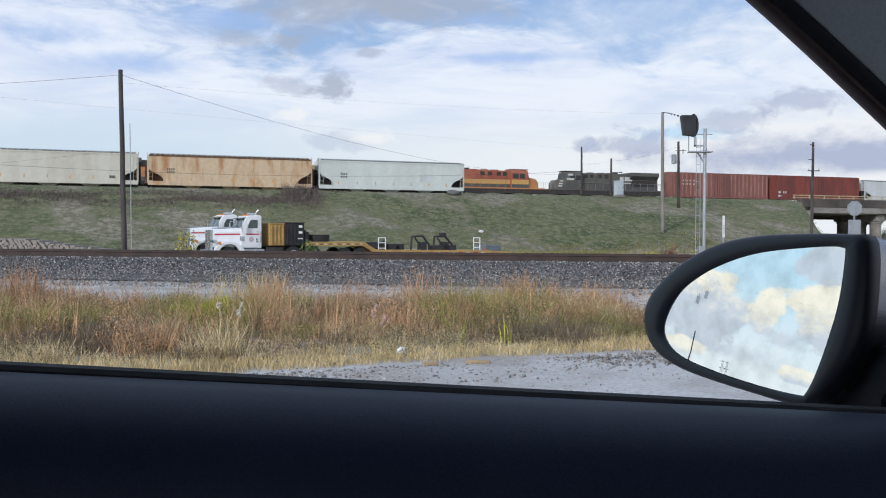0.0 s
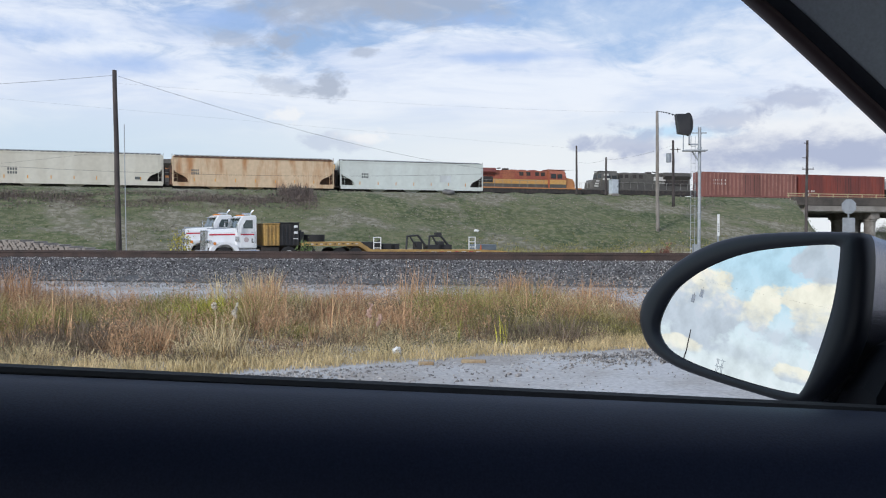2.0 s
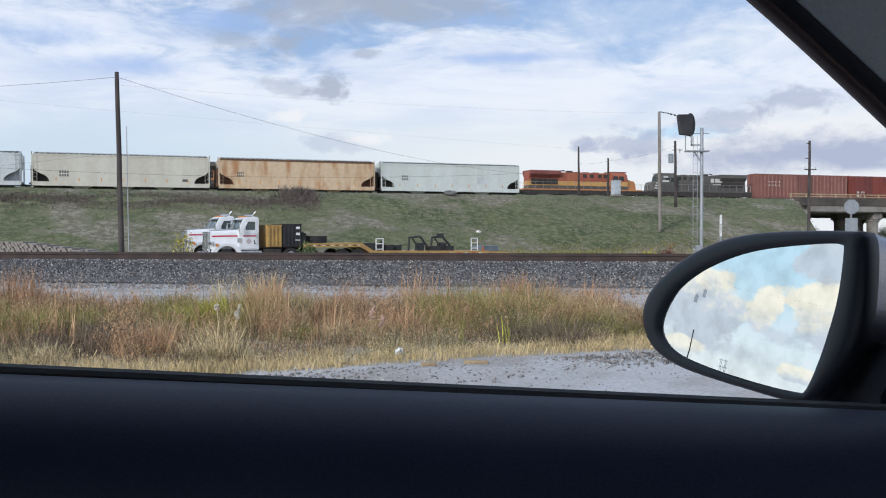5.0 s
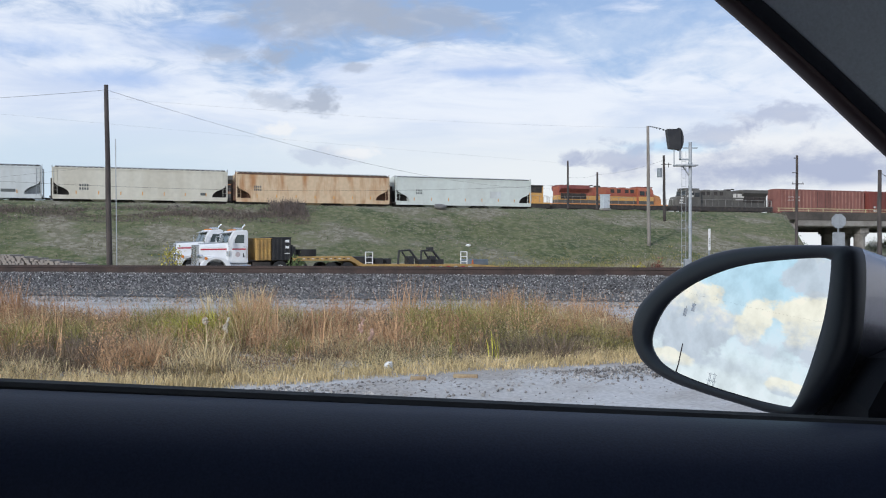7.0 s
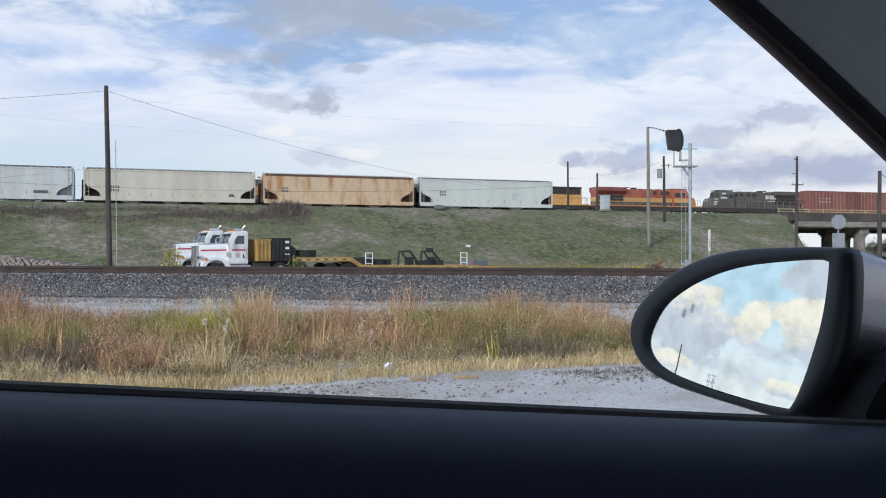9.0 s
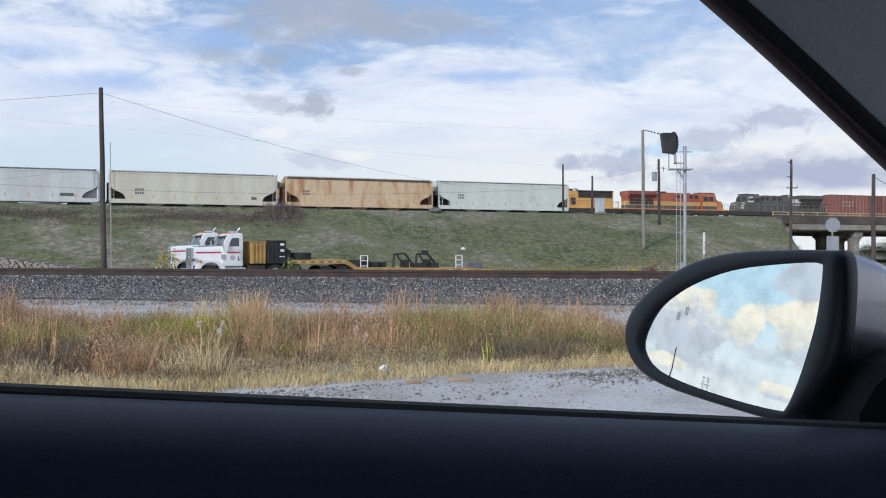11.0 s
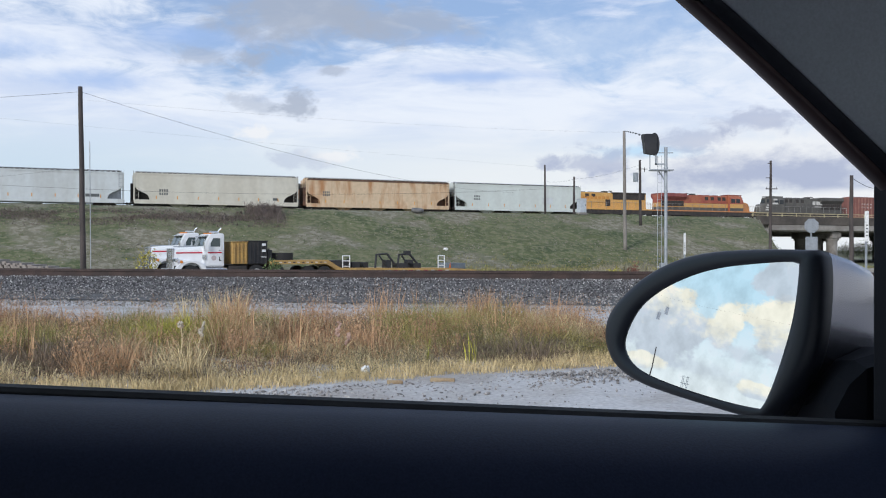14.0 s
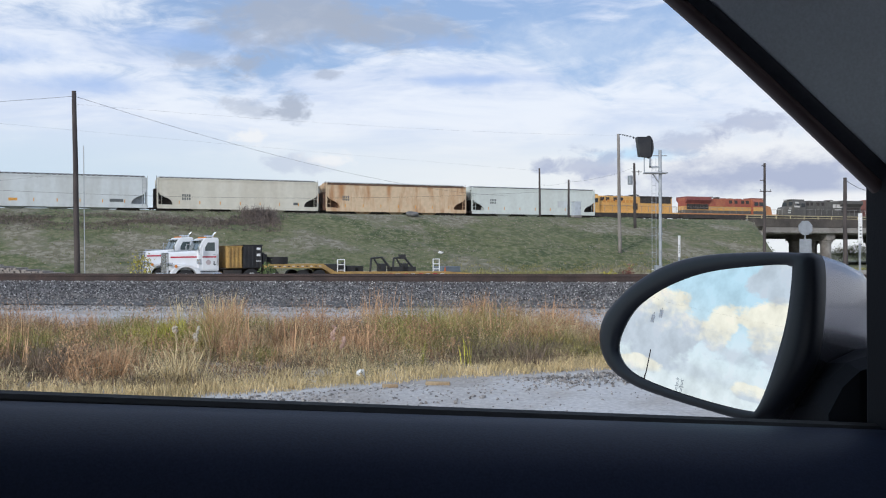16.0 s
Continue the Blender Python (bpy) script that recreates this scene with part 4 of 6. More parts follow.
def white_cabinet():
    p = Vector((19.75, 105.5, BANK_TOP + 0.15))
    c = thing("equipment_cabinet", pose(*p, 0, 0, TURN) @ Matrix.Diagonal((0.86, 0.86, 0.88, 1)), "white metal trackside equipment cabinet", "cabinet")
    part("body", boxes((-0.5, 0.5, -0.5, 0.5, 0.1, 1.95), bevel=0.03), CABINET_PAINT, c)
    part("roof", boxes((-0.6, 0.6, -0.55, 0.55, 1.95, 2.03), bevel=0.02), CABINET_PAINT, c)
    part("door", boxes((-0.48, 0.48, -0.53, -0.505, 0.2, 1.85), bevel=0.01), CABINET_PAINT, c)
    part("handle", boxes((0.3, 0.36, -0.56, -0.53, 1.0, 1.2)), DARK, c)
    part("plinth", boxes((-0.6, 0.6, -0.55, 0.55, -0.2, 0.1)), CONCRETE, c)


white_cabinet()


def marker_post(x, y, z0, z1, w, label):
    m = thing("marker_post", pose(x, y, 0), label, "marker post")
    part("post", boxes((-0.04, 0.04, 0.0, 0.06, z0, z1), bevel=0.008), STEEL, m)
    part("board", boxes((-w, w, -0.03, -0.004, z1 - 1.25, z1), bevel=0.01), WHITE, m, "white painted marker board")
    for i in range(4):
        z = z1 - 0.6 - i * 0.14
        part("marking", boxes((-w * 0.45, w * 0.45, -0.042, -0.034, z, z + 0.045)), STENCIL, m)


marker_post(15.4, 50, GROUND_FAR, 2.28, 0.07, "narrow white lineside marker post with dark marks")
marker_post(18.3, 35, GROUND_FAR, 2.9, 0.085, "tall narrow white marker board beside the crossing")


def stop_sign():
    s = thing("stop_sign", pose(21.05, 46, GROUND_FAR), "back of an octagonal road sign over a square plate", "road sign")
    part("post", boxes((-0.035, 0.035, 0.02, 0.09, 0, 3.5)), STEEL, s)
    r = 0.41
    part("octagon", prism([(r * math.cos(math.pi * (2 * k + 1) / 8), 3.26 + r * math.sin(math.pi * (2 * k + 1) / 8)) for k in range(8)], -0.012, 0.0), STEEL, s, "bare aluminium back of an octagon")
    part("plate", boxes((-0.33, 0.33, -0.014, 0.0, 1.9, 2.66), bevel=0.004), STEEL, s, "bare aluminium square plate")


stop_sign()


# ---- behind the car, seen in the door mirror ----
wood_pole("utility_pole", -56.2, 21.3, -0.5, 8.3, 0.12, 0.1, POLE, "dark wooden pole far behind the car")


def pylon():
    p = thing("lattice_tower", pose(-145, 38.6, 0), "steel lattice power tower on the horizon", "power tower")
    for sx in (-1, 1):
        for sy in (-1, 1):
            part("leg", cyls(((sx * 1.3, sy * 1.3, -0.5), (sx * 0.9, sy * 0.9, 13.2), 0.09)), STEEL, p)
    for z in (6.0, 9.0, 11.0, 12.8):
        part("crossarm", boxes((-0.06, 0.06, -1.9, 1.9, z - 0.05, z + 0.05)), STEEL, p)
    part("lattice", cyls(*[((-1.1, -1.1 * k, z), (-1.0, 1.1 * k, z + 2.0), 0.04) for z in (2, 4, 6, 8, 10) for k in (-1, 1)]), STEEL, p)


pylon()


def hanging_signal(x, y, z):
    s = thing("traffic_signal", pose(x, y, z, 0, 0, 160), "pale-backed traffic signal head hung on a span wire", "traffic signal", "signals on the span wire")
    s.scale = (0.45, 0.45, 0.45)
    part("backplate", boxes((0.0, 0.03, -0.28, 0.28, -0.5, 0.4), bevel=0.02), WHITE, s)
    part("housing", boxes((0.03, 0.22, -0.15, 0.15, -0.42, 0.32), bevel=0.03), BLACK, s)
    part("hanger", cyls(((0.1, 0, 0.32), (0.1, 0, 0.7), 0.025)), DARK, s)


hanging_signal(-23.15, 9.7, 5.72)
hanging_signal(-23.35, 9.25, 6.1)
cable("span_wire", [((-24.5, 20, 7.6), (-23.0, -9, 7.2), 0.6)], 0.0012, "span wire carrying traffic signals")

# ---- lorries and low trailer ----
CAB_GLASS = M("grey_green_cab_glass", (0.07, 0.09, 0.09), 0.08, bump=0)


TRUCK_WHITE = M("clean_white_truck_paint", (0.78, 0.79, 0.80), 0.3, second=(0.70, 0.70, 0.69), scale=1.2, amount=0.25, grain=3, bump=0, var=0.03, coat=0.3)
CORE = M("shadowed_radiator_core", (0.03, 0.03, 0.032), 0.6)
AMBER = M("amber_lamp_glass", (0.7, 0.25, 0.05), 0.25)


def side_plate(outline, y0, y1, bevel):
    """A plate with an outline in x and z and softened edges."""
    bm = prism(outline, min(y0, y1), max(y0, y1))
    bmesh.ops.bevel(bm, geom=list(bm.edges), offset=bevel, segments=2, affect="EDGES", profile=0.5)
    return bm


def tractor(m, label):
    """Conventional day-cab tractor that faces -x; origin on the ground under the front bumper."""
    t = thing("semi_truck", m, label, "truck", "white tractors in the yard")
    part("chassis", boxes((0.3, 7.0, -0.45, -0.3, 0.75, 1.02), (0.3, 7.0, 0.3, 0.45, 0.75, 1.02), (6.4, 6.9, -0.5, 0.5, 0.7, 1.05), (3.3, 6.3, -0.9, 0.9, 1.0, 1.06), (3.5, 4.6, -1.0, -0.4, 0.55, 0.95)), DARK, t)
    rings = []
    for x, w, top in ((0.34, 0.58, 1.93), (0.42, 0.61, 2.0), (1.0, 0.70, 2.05), (1.6, 0.80, 2.09), (1.95, 0.86, 2.12)):
        rings.append([(x, y, z) for y, z in ((-w, 0.95), (w, 0.95), (w, top - 0.2), (w - 0.04, top - 0.08), (w - 0.14, top), (0.14 - w, top), (0.04 - w, top - 0.08), (-w, top - 0.2))])
    part("hood", loft(rings), TRUCK_WHITE, t)
    part("hood_seam", boxes((0.45, 1.94, -0.012, 0.012, 2.06, 2.125)), STEEL, t)
    grille = part("grille", boxes((0.2, 0.35, -0.6, -0.52, 0.72, 1.98), (0.2, 0.35, 0.52, 0.6, 0.72, 1.98), (0.2, 0.35, -0.6, 0.6, 1.9, 1.99), (0.2, 0.35, -0.6, 0.6, 0.7, 0.78), bevel=0.015), CHROME, t, "bright chrome radiator surround")
    part("radiator_core", boxes((0.27, 0.33, -0.53, 0.53, 0.76, 1.92)), CORE, grille)
    for k in range(11):
        y = -0.46 + k * 0.092
        part("grille_bar", boxes((0.225, 0.265, y - 0.026, y + 0.026, 0.77, 1.91), bevel=0.008), CHROME, grille)
    part("bumper", boxes((0.0, 0.2, -1.14, 1.14, 0.38, 0.8), bevel=0.05), CHROME, t, "chrome front bumper")
    arc = [math.radians(178 - 8.3 * k) for k in range(22)]
    for y in (-1, 1):
        wing = [(1.22 + 0.9 * math.cos(a), 0.56 + 0.74 * max(0, math.sin(a)) ** 0.8) for a in arc] + [(1.22 + 0.64 * math.cos(a), 0.54 + 0.6 * math.sin(a)) for a in reversed(arc)]
        part("front_wing", side_plate(wing, y * 0.74, y * 1.16, 0.025), TRUCK_WHITE, t)
        part("inner_wing", boxes((0.5, 1.95, min(y * 0.6, y * 0.76), max(y * 0.6, y * 0.76), 0.95, 1.36), bevel=0.03), TRUCK_WHITE, t)
        lamp = part("headlight", boxes((0.28, 0.5, y * 0.86 - 0.16, y * 0.86 + 0.16, 1.2, 1.42), bevel=0.05), CHROME, t, "chrome headlight pod")
        part("lens", boxes((0.262, 0.284, y * 0.86 - 0.12, y * 0.86 + 0.12, 1.24, 1.38), bevel=0.008), CAB_GLASS, lamp)
        part("indicator", cyls(((0.62, y * 1.16, 1.2), (0.62, y * 1.2, 1.2), 0.09), seg=16), AMBER, t)
        arm = part("mirror_arm", cyls(((2.05, y * 1.06, 2.5), (1.92, y * 1.34, 2.5), 0.018), ((2.05, y * 1.06, 1.9), (1.92, y * 1.34, 1.9), 0.018), ((1.92, y * 1.34, 1.85), (1.92, y * 1.34, 2.55), 0.018), seg=6), CHROME, t)
        part("mirror", boxes((1.87, 1.93, y * 1.34 - 0.09, y * 1.34 + 0.09, 1.98, 2.42), bevel=0.025), CHROME, arm)
        part("fuel_tank", cyls(((2.1, y * 0.86, 0.6), (3.35, y * 0.86, 0.6), 0.29), seg=20), CHROME, t, "polished fuel tank")
        part("step", boxes((2.15, 2.75, y * 1.14 - 0.07, y * 1.14 + 0.07, 0.72, 0.77), (2.15, 2.75, y * 1.14 - 0.07, y * 1.14 + 0.07, 0.4, 0.45)), STEEL, t)
        part("stripe", loft([[(0.45, y * 0.622, 1.68), (0.45, y * 0.634, 1.68), (0.45, y * 0.634, 1.76), (0.45, y * 0.622, 1.76)], [(1.0, y * 0.702, 1.69), (1.0, y * 0.714, 1.69), (1.0, y * 0.714, 1.77), (1.0, y * 0.702, 1.77)], [(1.94, y * 0.862, 1.70), (1.94, y * 0.874, 1.70), (1.94, y * 0.874, 1.78), (1.94, y * 0.862, 1.78)]]), RED, t)
        door = part("door", side_plate([(2.2, 0.98), (3.02, 0.98), (3.02, 2.7), (2.44, 2.7), (2.2, 2.2)], y * 1.04, y * 1.075, 0.012), TRUCK_WHITE, t)
        part("door_stripe", boxes((2.2, 3.02, y * 1.08 - 0.004, y * 1.08 + 0.004, 1.70, 1.78)), RED, door)
        part("door_window", side_plate([(2.36, 2.1), (2.94, 2.1), (2.94, 2.6), (2.52, 2.6), (2.36, 2.3)], y * 1.06, y * 1.084, 0.006), CAB_GLASS, door)
        part("door_handle", boxes((2.84, 2.98, y * 1.085 - 0.015, y * 1.085 + 0.015, 1.86, 1.9), bevel=0.008), CHROME, door)
        part("grab_handle", cyls(((3.1, y * 1.1, 1.2), (3.1, y * 1.1, 1.9), 0.02), seg=6), CHROME, t)
        for x, r in ((1.22, 0.5), (5.2, 0.5), (6.5, 0.5)):
            ww = part("wheel", cyls(((x, y * 0.78, 0.5), (x, y * 1.08, 0.5), r), seg=28), TYRE, t)
            part("rim", cyls(((x, y * 1.06, 0.5), (x, y * 1.1, 0.5), 0.28), seg=20), CHROME, ww)
            part("hub", cyls(((x, y * 1.09, 0.5), (x, y * 1.15, 0.5), 0.1), seg=12), STEEL, ww)
    part("cab", side_plate([(1.93, 0.9), (1.93, 2.1), (2.22, 2.72), (2.36, 2.86), (3.08, 2.9), (3.2, 2.82), (3.2, 0.9)], -1.05, 1.05, 0.06), TRUCK_WHITE, t)
    for y in (-0.5, 0.5):
        part("windscreen", loft([[(1.935, y + d, 2.14) for d in (-0.44, 0.44)] + [(1.90, y + d, 2.14) for d in (0.44, -0.44)],
                                 [(2.20, y + d, 2.70) for d in (-0.42, 0.42)] + [(2.165, y + d, 2.70) for d in (0.42, -0.42)]]), CAB_GLASS, t)
    part("sun_visor", prism([(1.98, 2.68), (2.26, 2.78), (2.26, 2.80), (1.98, 2.71)], -0.98, 0.98), CHROME, t)
    part("rear_window", boxes((3.19, 3.205, -0.5, 0.5, 2.1, 2.6)), CAB_GLASS, t)
    part("air_cleaner", cyls(((1.98, -1.02, 1.35), (1.98, -1.02, 1.62), 0.12), seg=16), CHROME, t)
    part("door_mark", cyls(((2.55, -1.076, 1.42), (2.55, -1.084, 1.42), 0.15), seg=20), M("faded_emblem_paint", (0.5, 0.42, 0.42), 0.5), t)
    part("door_letter", boxes((2.86, 2.92, -1.084, -1.076, 1.25, 1.5), (2.86, 3.0, -1.084, -1.076, 1.25, 1.3)), BLACK, t)
    for x in (-0.7, -0.35, 0.0, 0.35, 0.7):
        part("roof_lamp", boxes((2.42, 2.52, x - 0.05, x + 0.05, 2.86, 2.94), bevel=0.025), AMBER, t)
    part("air_horn", cyls(((2.45, -0.45, 2.98), (3.0, -0.45, 2.98), 0.05), ((2.7, -0.45, 2.86), (2.7, -0.45, 2.98), 0.02)), CHROME, t)
    stack = cyls(((3.4, 0.85, 1.0), (3.4, 0.85, 3.02), 0.065), ((3.4, 0.85, 1.5), (3.4, 0.85, 2.45), 0.11), ((3.4, 0.85, 2.98), (3.47, 0.82, 3.14), 0.066), ((3.46, 0.825, 3.12), (3.58, 0.78, 3.24), 0.066), seg=14)
    part("stack", stack, CHROME, t, "chrome exhaust stack with a curved tip")
    return t


YARD = pose(-15.05, 51.5, GROUND_FAR, 0, 0, 30.0)
tractor(YARD, "white day-cab tractor with a red stripe and chrome grille")
tractor(YARD @ pose(-0.6, 3.2, 0.08), "white day-cab tractor parked behind the first one")


def load_box(x0, x1, mat, label, trim, z0=1.05, z1=2.5):
    b = thing("equipment_box", YARD, label, "steel box")
    part("body", boxes((x0, x1, -1.1, 1.1, z0, z1), bevel=0.03), mat, b)
    n = max(4, int((x1 - x0) / 0.22))
    for i in range(n):
        x = x0 + (i + 0.5) * (x1 - x0) / n
        part("rib", boxes((x - 0.035, x + 0.035, -1.16, -1.09, z0 + 0.05, z1 - 0.05)), mat, b)
    part("lid", boxes((x0 - 0.03, x1 + 0.03, -1.14, 1.14, z1, z1 + 0.06), bevel=0.015), mat, b)
    for dims in trim:
        part("sticker", boxes(dims), WHITE, b)
    return b


load_box(3.68, 4.62, YELLOW, "yellow ribbed steel box behind the cab", [], z1=2.35)
load_box(4.65, 5.88, BLACK, "black ribbed steel box with small white stickers", [(5.5, 5.74, -1.175, -1.165, 2.15, 2.3), (5.5, 5.74, -1.175, -1.165, 1.78, 1.93), (5.45, 5.78, -1.175, -1.165, 1.45, 1.5)], z1=2.42)


def lowboy():
    t = thing("lowboy_trailer", YARD, "yellow low-bed trailer with black hydraulic gear and spare tyre", "trailer")
    part("gooseneck", prism([(6.0, 1.02), (6.0, 1.27), (9.9, 1.27), (10.8, 0.72), (11.2, 0.5), (10.8, 0.4), (10.2, 0.8), (9.8, 1.0)], -1.2, 1.2), YELLOW, t)
    part("deck", prism([(10.5, 0.42), (10.5, 0.76), (19.3, 0.66), (21.2, 0.52), (21.2, 0.32)], -1.28, 1.28), YELLOW, t)
    for i in range(12):
        x = 6.3 + i * 0.3
        part("slot", boxes((x, x + 0.17, -1.215, -1.203, 1.1, 1.16)), PALE if i % 2 else DARK, t)
    for i in range(14):
        x = 11.1 + i * 0.58
        part("tread_mark", boxes((x, x + 0.3, -1.295, -1.283, 0.53 - i * 0.004, 0.6 - i * 0.004)), PALE if i % 2 else RED, t)
    bm = bmesh.new()
    cyl(bm, (7.1, -0.2, 1.28), (7.1, -0.2, 1.72), 0.75, seg=28)
    part("spare_tyre", bm, TYRE, t, "large spare tyre lying on the neck")
    part("winch_frame", boxes((5.95, 6.25, -0.9, 0.9, 1.28, 1.9), (5.95, 6.05, -1.0, -0.9, 1.26, 2.0)), BLACK, t)
    for x in (8.6, 9.7):
        for y in (-1, 1):
            part("wheel", cyls(((x, y * 0.75, 0.45), (x, y * 1.1, 0.45), 0.45), seg=24), TYRE, t)
    # ladders of pale pipe
    for x in (10.9, 18.1):
        bm = bmesh.new()
        for dx in (0, 0.5):
            cyl(bm, (x + dx, -1.2, 0.6), (x + dx, -1.2, 1.55), 0.035, seg=8)
        for z in (0.85, 1.2, 1.53):
            cyl(bm, (x - 0.02, -1.2, z), (x + 0.52, -1.2, z), 0.03, seg=8)
        part("step_frame", bm, WHITE, t, "white pipe step frame")
    # dark gear along the deck
    part("engine_block", boxes((10.2, 11.7, -0.6, 0.9, 0.76, 1.24), (11.9, 12.5, -0.5, 0.6, 0.74, 1.12), (12.75, 13.05, -0.6, 0.2, 0.73, 1.1), (11.5, 11.65, -0.7, -0.5, 0.74, 1.35)), BLACK, t)
    for x0, span in ((13.4, 1.5), (15.1, 1.6)):
        flip = x0 > 15
        bm = cyls(((x0, -0.9, 0.7), (x0 + 0.08, -0.9, 1.62), 0.07), ((x0 + 0.05, -0.9, 1.6), (x0 + 0.9, -0.9, 1.66), 0.06), ((x0 + 0.3, -0.9, 1.55), (x0 + 0.85, -0.9, 0.75), 0.06), ((x0 + 0.9, -0.9, 1.64), (x0 + span, -0.9, 0.9), 0.08))
        box(bm, x0 + 0.75, x0 + 1.15, -1.0, -0.4, 0.7, 1.25)
        if flip:
            box(bm, x0 - 0.1, x0 + span + 0.15, -1.0, -0.3, 0.68, 1.02)
            box(bm, x0 + 0.55, x0 + 0.95, -1.0, -0.7, 1.55, 1.85)
        part("hydraulic_arm", bm, BLACK, t, "black folded hydraulic arm")
    part("tail_box", boxes((19.3, 20.6, -0.8, 0.9, 0.6, 1.0), bevel=0.03), M("blue_grey_paint", (0.14, 0.17, 0.20), 0.6), t, "blue-grey tool box")
    part("flag", prism([(18.95, 0.6), (19.15, 0.6), (19.08, 1.05)], -1.2, -1.18), M("orange_flag_cloth", (0.6, 0.16, 0.05), 0.8), t, "orange warning flag")
    return t


lowboy()

# ---- the car about the camera ----
PLASTIC = M("black_door_plastic", (0.018, 0.025, 0.050), 0.5, second=(0.021, 0.029, 0.056), scale=6, amount=0.6, grain=600, bump=0.05)
PLASTIC.node_tree.nodes["Principled BSDF"].inputs["Specular IOR Level"].default_value = 0.2
RUBBER = M("black_window_rubber", (0.006, 0.006, 0.006), 0.7)
TRIM = M("grey_pillar_trim", (0.52, 0.56, 0.61), 0.75, second=(0.46, 0.50, 0.55), scale=8, amount=0.6, grain=500, bump=0.05, var=0.08)
CAR_PAINT = M("silver_grey_car_paint", (0.25, 0.25, 0.285), 0.26, 0.9, coat=0.3, bump=0, var=0.02, amount=0.1)
GLOSS = M("black_mirror_shell", (0.014, 0.017, 0.027), 0.46, bump=0, grain=300, var=0.05)
UPRIGHT = M("matte_black_trim", (0.010, 0.011, 0.016), 0.75, grain=400, bump=0.05, var=0.05)
UPRIGHT.node_tree.nodes["Principled BSDF"].inputs["Specular IOR Level"].default_value = 0.2
WY = 0.612                     # how far the side window stands from the camera

car = thing("car_door", pose(0, 0, 0), "black plastic car door and mirror seen from the seat", "car door", kind="")


def sill_z(x):
    return 1.2045 - 0.0455 * (x + 0.3136)


def build_door():
    prof_strip = [(WY + 0.012, -0.05), (WY + 0.012, -0.001), (WY + 0.004, 0.001), (WY - 0.003, 0.0), (WY - 0.0065, -0.003), (WY - 0.007, -0.008), (WY - 0.007, -0.05)]
    xs = [-1.2 + 0.1 * i for i in range(20)]
    part("window_seal", loft([[(x, y, sill_z(x) + z) for y, z in prof_strip] for x in xs]), RUBBER, car, "black rubber window seal", smooth=False)
    prof = [(WY - 0.0075, -0.10), (WY - 0.0075, -0.0045), (WY - 0.011, -0.0038), (WY - 0.03, -0.007), (WY - 0.05, -0.013), (WY - 0.07, -0.025), (WY - 0.085, -0.042), (WY - 0.095, -0.065), (WY - 0.10, -0.10), (WY - 0.10, -0.60), (WY - 0.02, -0.60)]
    part("door_panel", loft([[(x, y, sill_z(x) + z + 0.0028 * min(1, max(0, (x + 0.3) / 0.6))) for y, z in prof] for x in xs]), PLASTIC, car, "black grained door panel", smooth=True)
    part("outer_skin", loft([[(x, y, sill_z(x) + z) for y, z in ((WY + 0.014, -0.7), (WY + 0.014, -0.012), (WY + 0.05, -0.02), (WY + 0.11, -0.12), (WY + 0.13, -0.7))] for x in xs]), CAR_PAINT, car)
    # inner release handle low on the panel
    bm = boxes((0.148, 0.174, WY - 0.107, WY - 0.092, 1.132, 1.138), bevel=0.0025)
    part("release_handle", bm, CHROME, car, "chrome inner release handle")


build_door()


def build_pillar():
    """Windscreen pillar with seal, trim band and liner, and the upright of the quarter panel."""
    top, mid = Vector((0.1985, WY, 1.474)), Vector((0.314, WY, 1.374))
    d = (mid - top).normalized()
    n = Vector((-d.z, 0, d.x))
    if n.x < 0:
        n = -n
    start, stop = top - d * 0.25, mid + d * 0.55

    def band(name, prof, mat, label="", back=0.004):
        """A strip swept along the sloping frame. prof: rows of height over the glass edge and depth."""
        rings = []
        for k in range(41):
            t = k / 40
            p = start.lerp(stop, t)
            bow = -0.0022 - 0.0062 * smooth_step(0.28, 0.52, t)
            row = [(p.x + n.x * (o + bow), y, p.z + n.z * (o + bow)) for o, y in prof]
            o, y = prof[-1]
            row += [(p.x + n.x * (o + bow), y + back, p.z + n.z * (o + bow)), (p.x + n.x * (prof[0][0] + bow), prof[0][1] + back, p.z + n.z * (prof[0][0] + bow))]
            rings.append(row)
        part(name, loft(rings), mat, car, label, smooth=True)

    band("pillar_seal", [(0.0, WY + 0.002), (0.0008, WY - 0.003), (0.003, WY - 0.006), (0.0058, WY - 0.007)], M("brown_edge_rubber", (0.075, 0.045, 0.045), 0.55, bump=0, var=0.03), "brown rubber edge of the window frame")
    band("frame_band", [(0.006, WY - 0.0072), (0.009, WY - 0.010), (0.0115, WY - 0.012), (0.0145, WY - 0.012), (0.017, WY - 0.010)], M("dark_frame_vinyl", (0.014, 0.016, 0.026), 0.7, grain=400, bump=0.05), "dark window frame")
    curve = [(0.0145, WY - 0.0122), (0.0152, WY - 0.0130)] + [(0.0155 + 0.11 * k / 14, WY - 0.0135 - 0.040 * k / 14 - 0.008 * math.sin(math.pi * k / 14)) for k in range(15)]
    band("pillar_trim", curve, TRIM, "smooth grey roof pillar trim")
    o1, y1 = curve[-1]
    band("pillar_liner", [(o1 + 0.002 + 0.09 * k / 8, y1 - 0.003 - 0.036 * k / 8 - 0.008 * math.sin(math.pi * k / 8)) for k in range(9)], M("grey_liner_cloth", (0.66, 0.72, 0.72), 0.9, grain=500, bump=0.1, var=0.08), "grey fabric liner in shade", back=0.02)
    part("quarter_upright", boxes((0.338, 0.47, WY - 0.03, WY + 0.02, 1.05, 1.40), bevel=0.006), UPRIGHT, car, "dark upright of the quarter panel")


build_pillar()

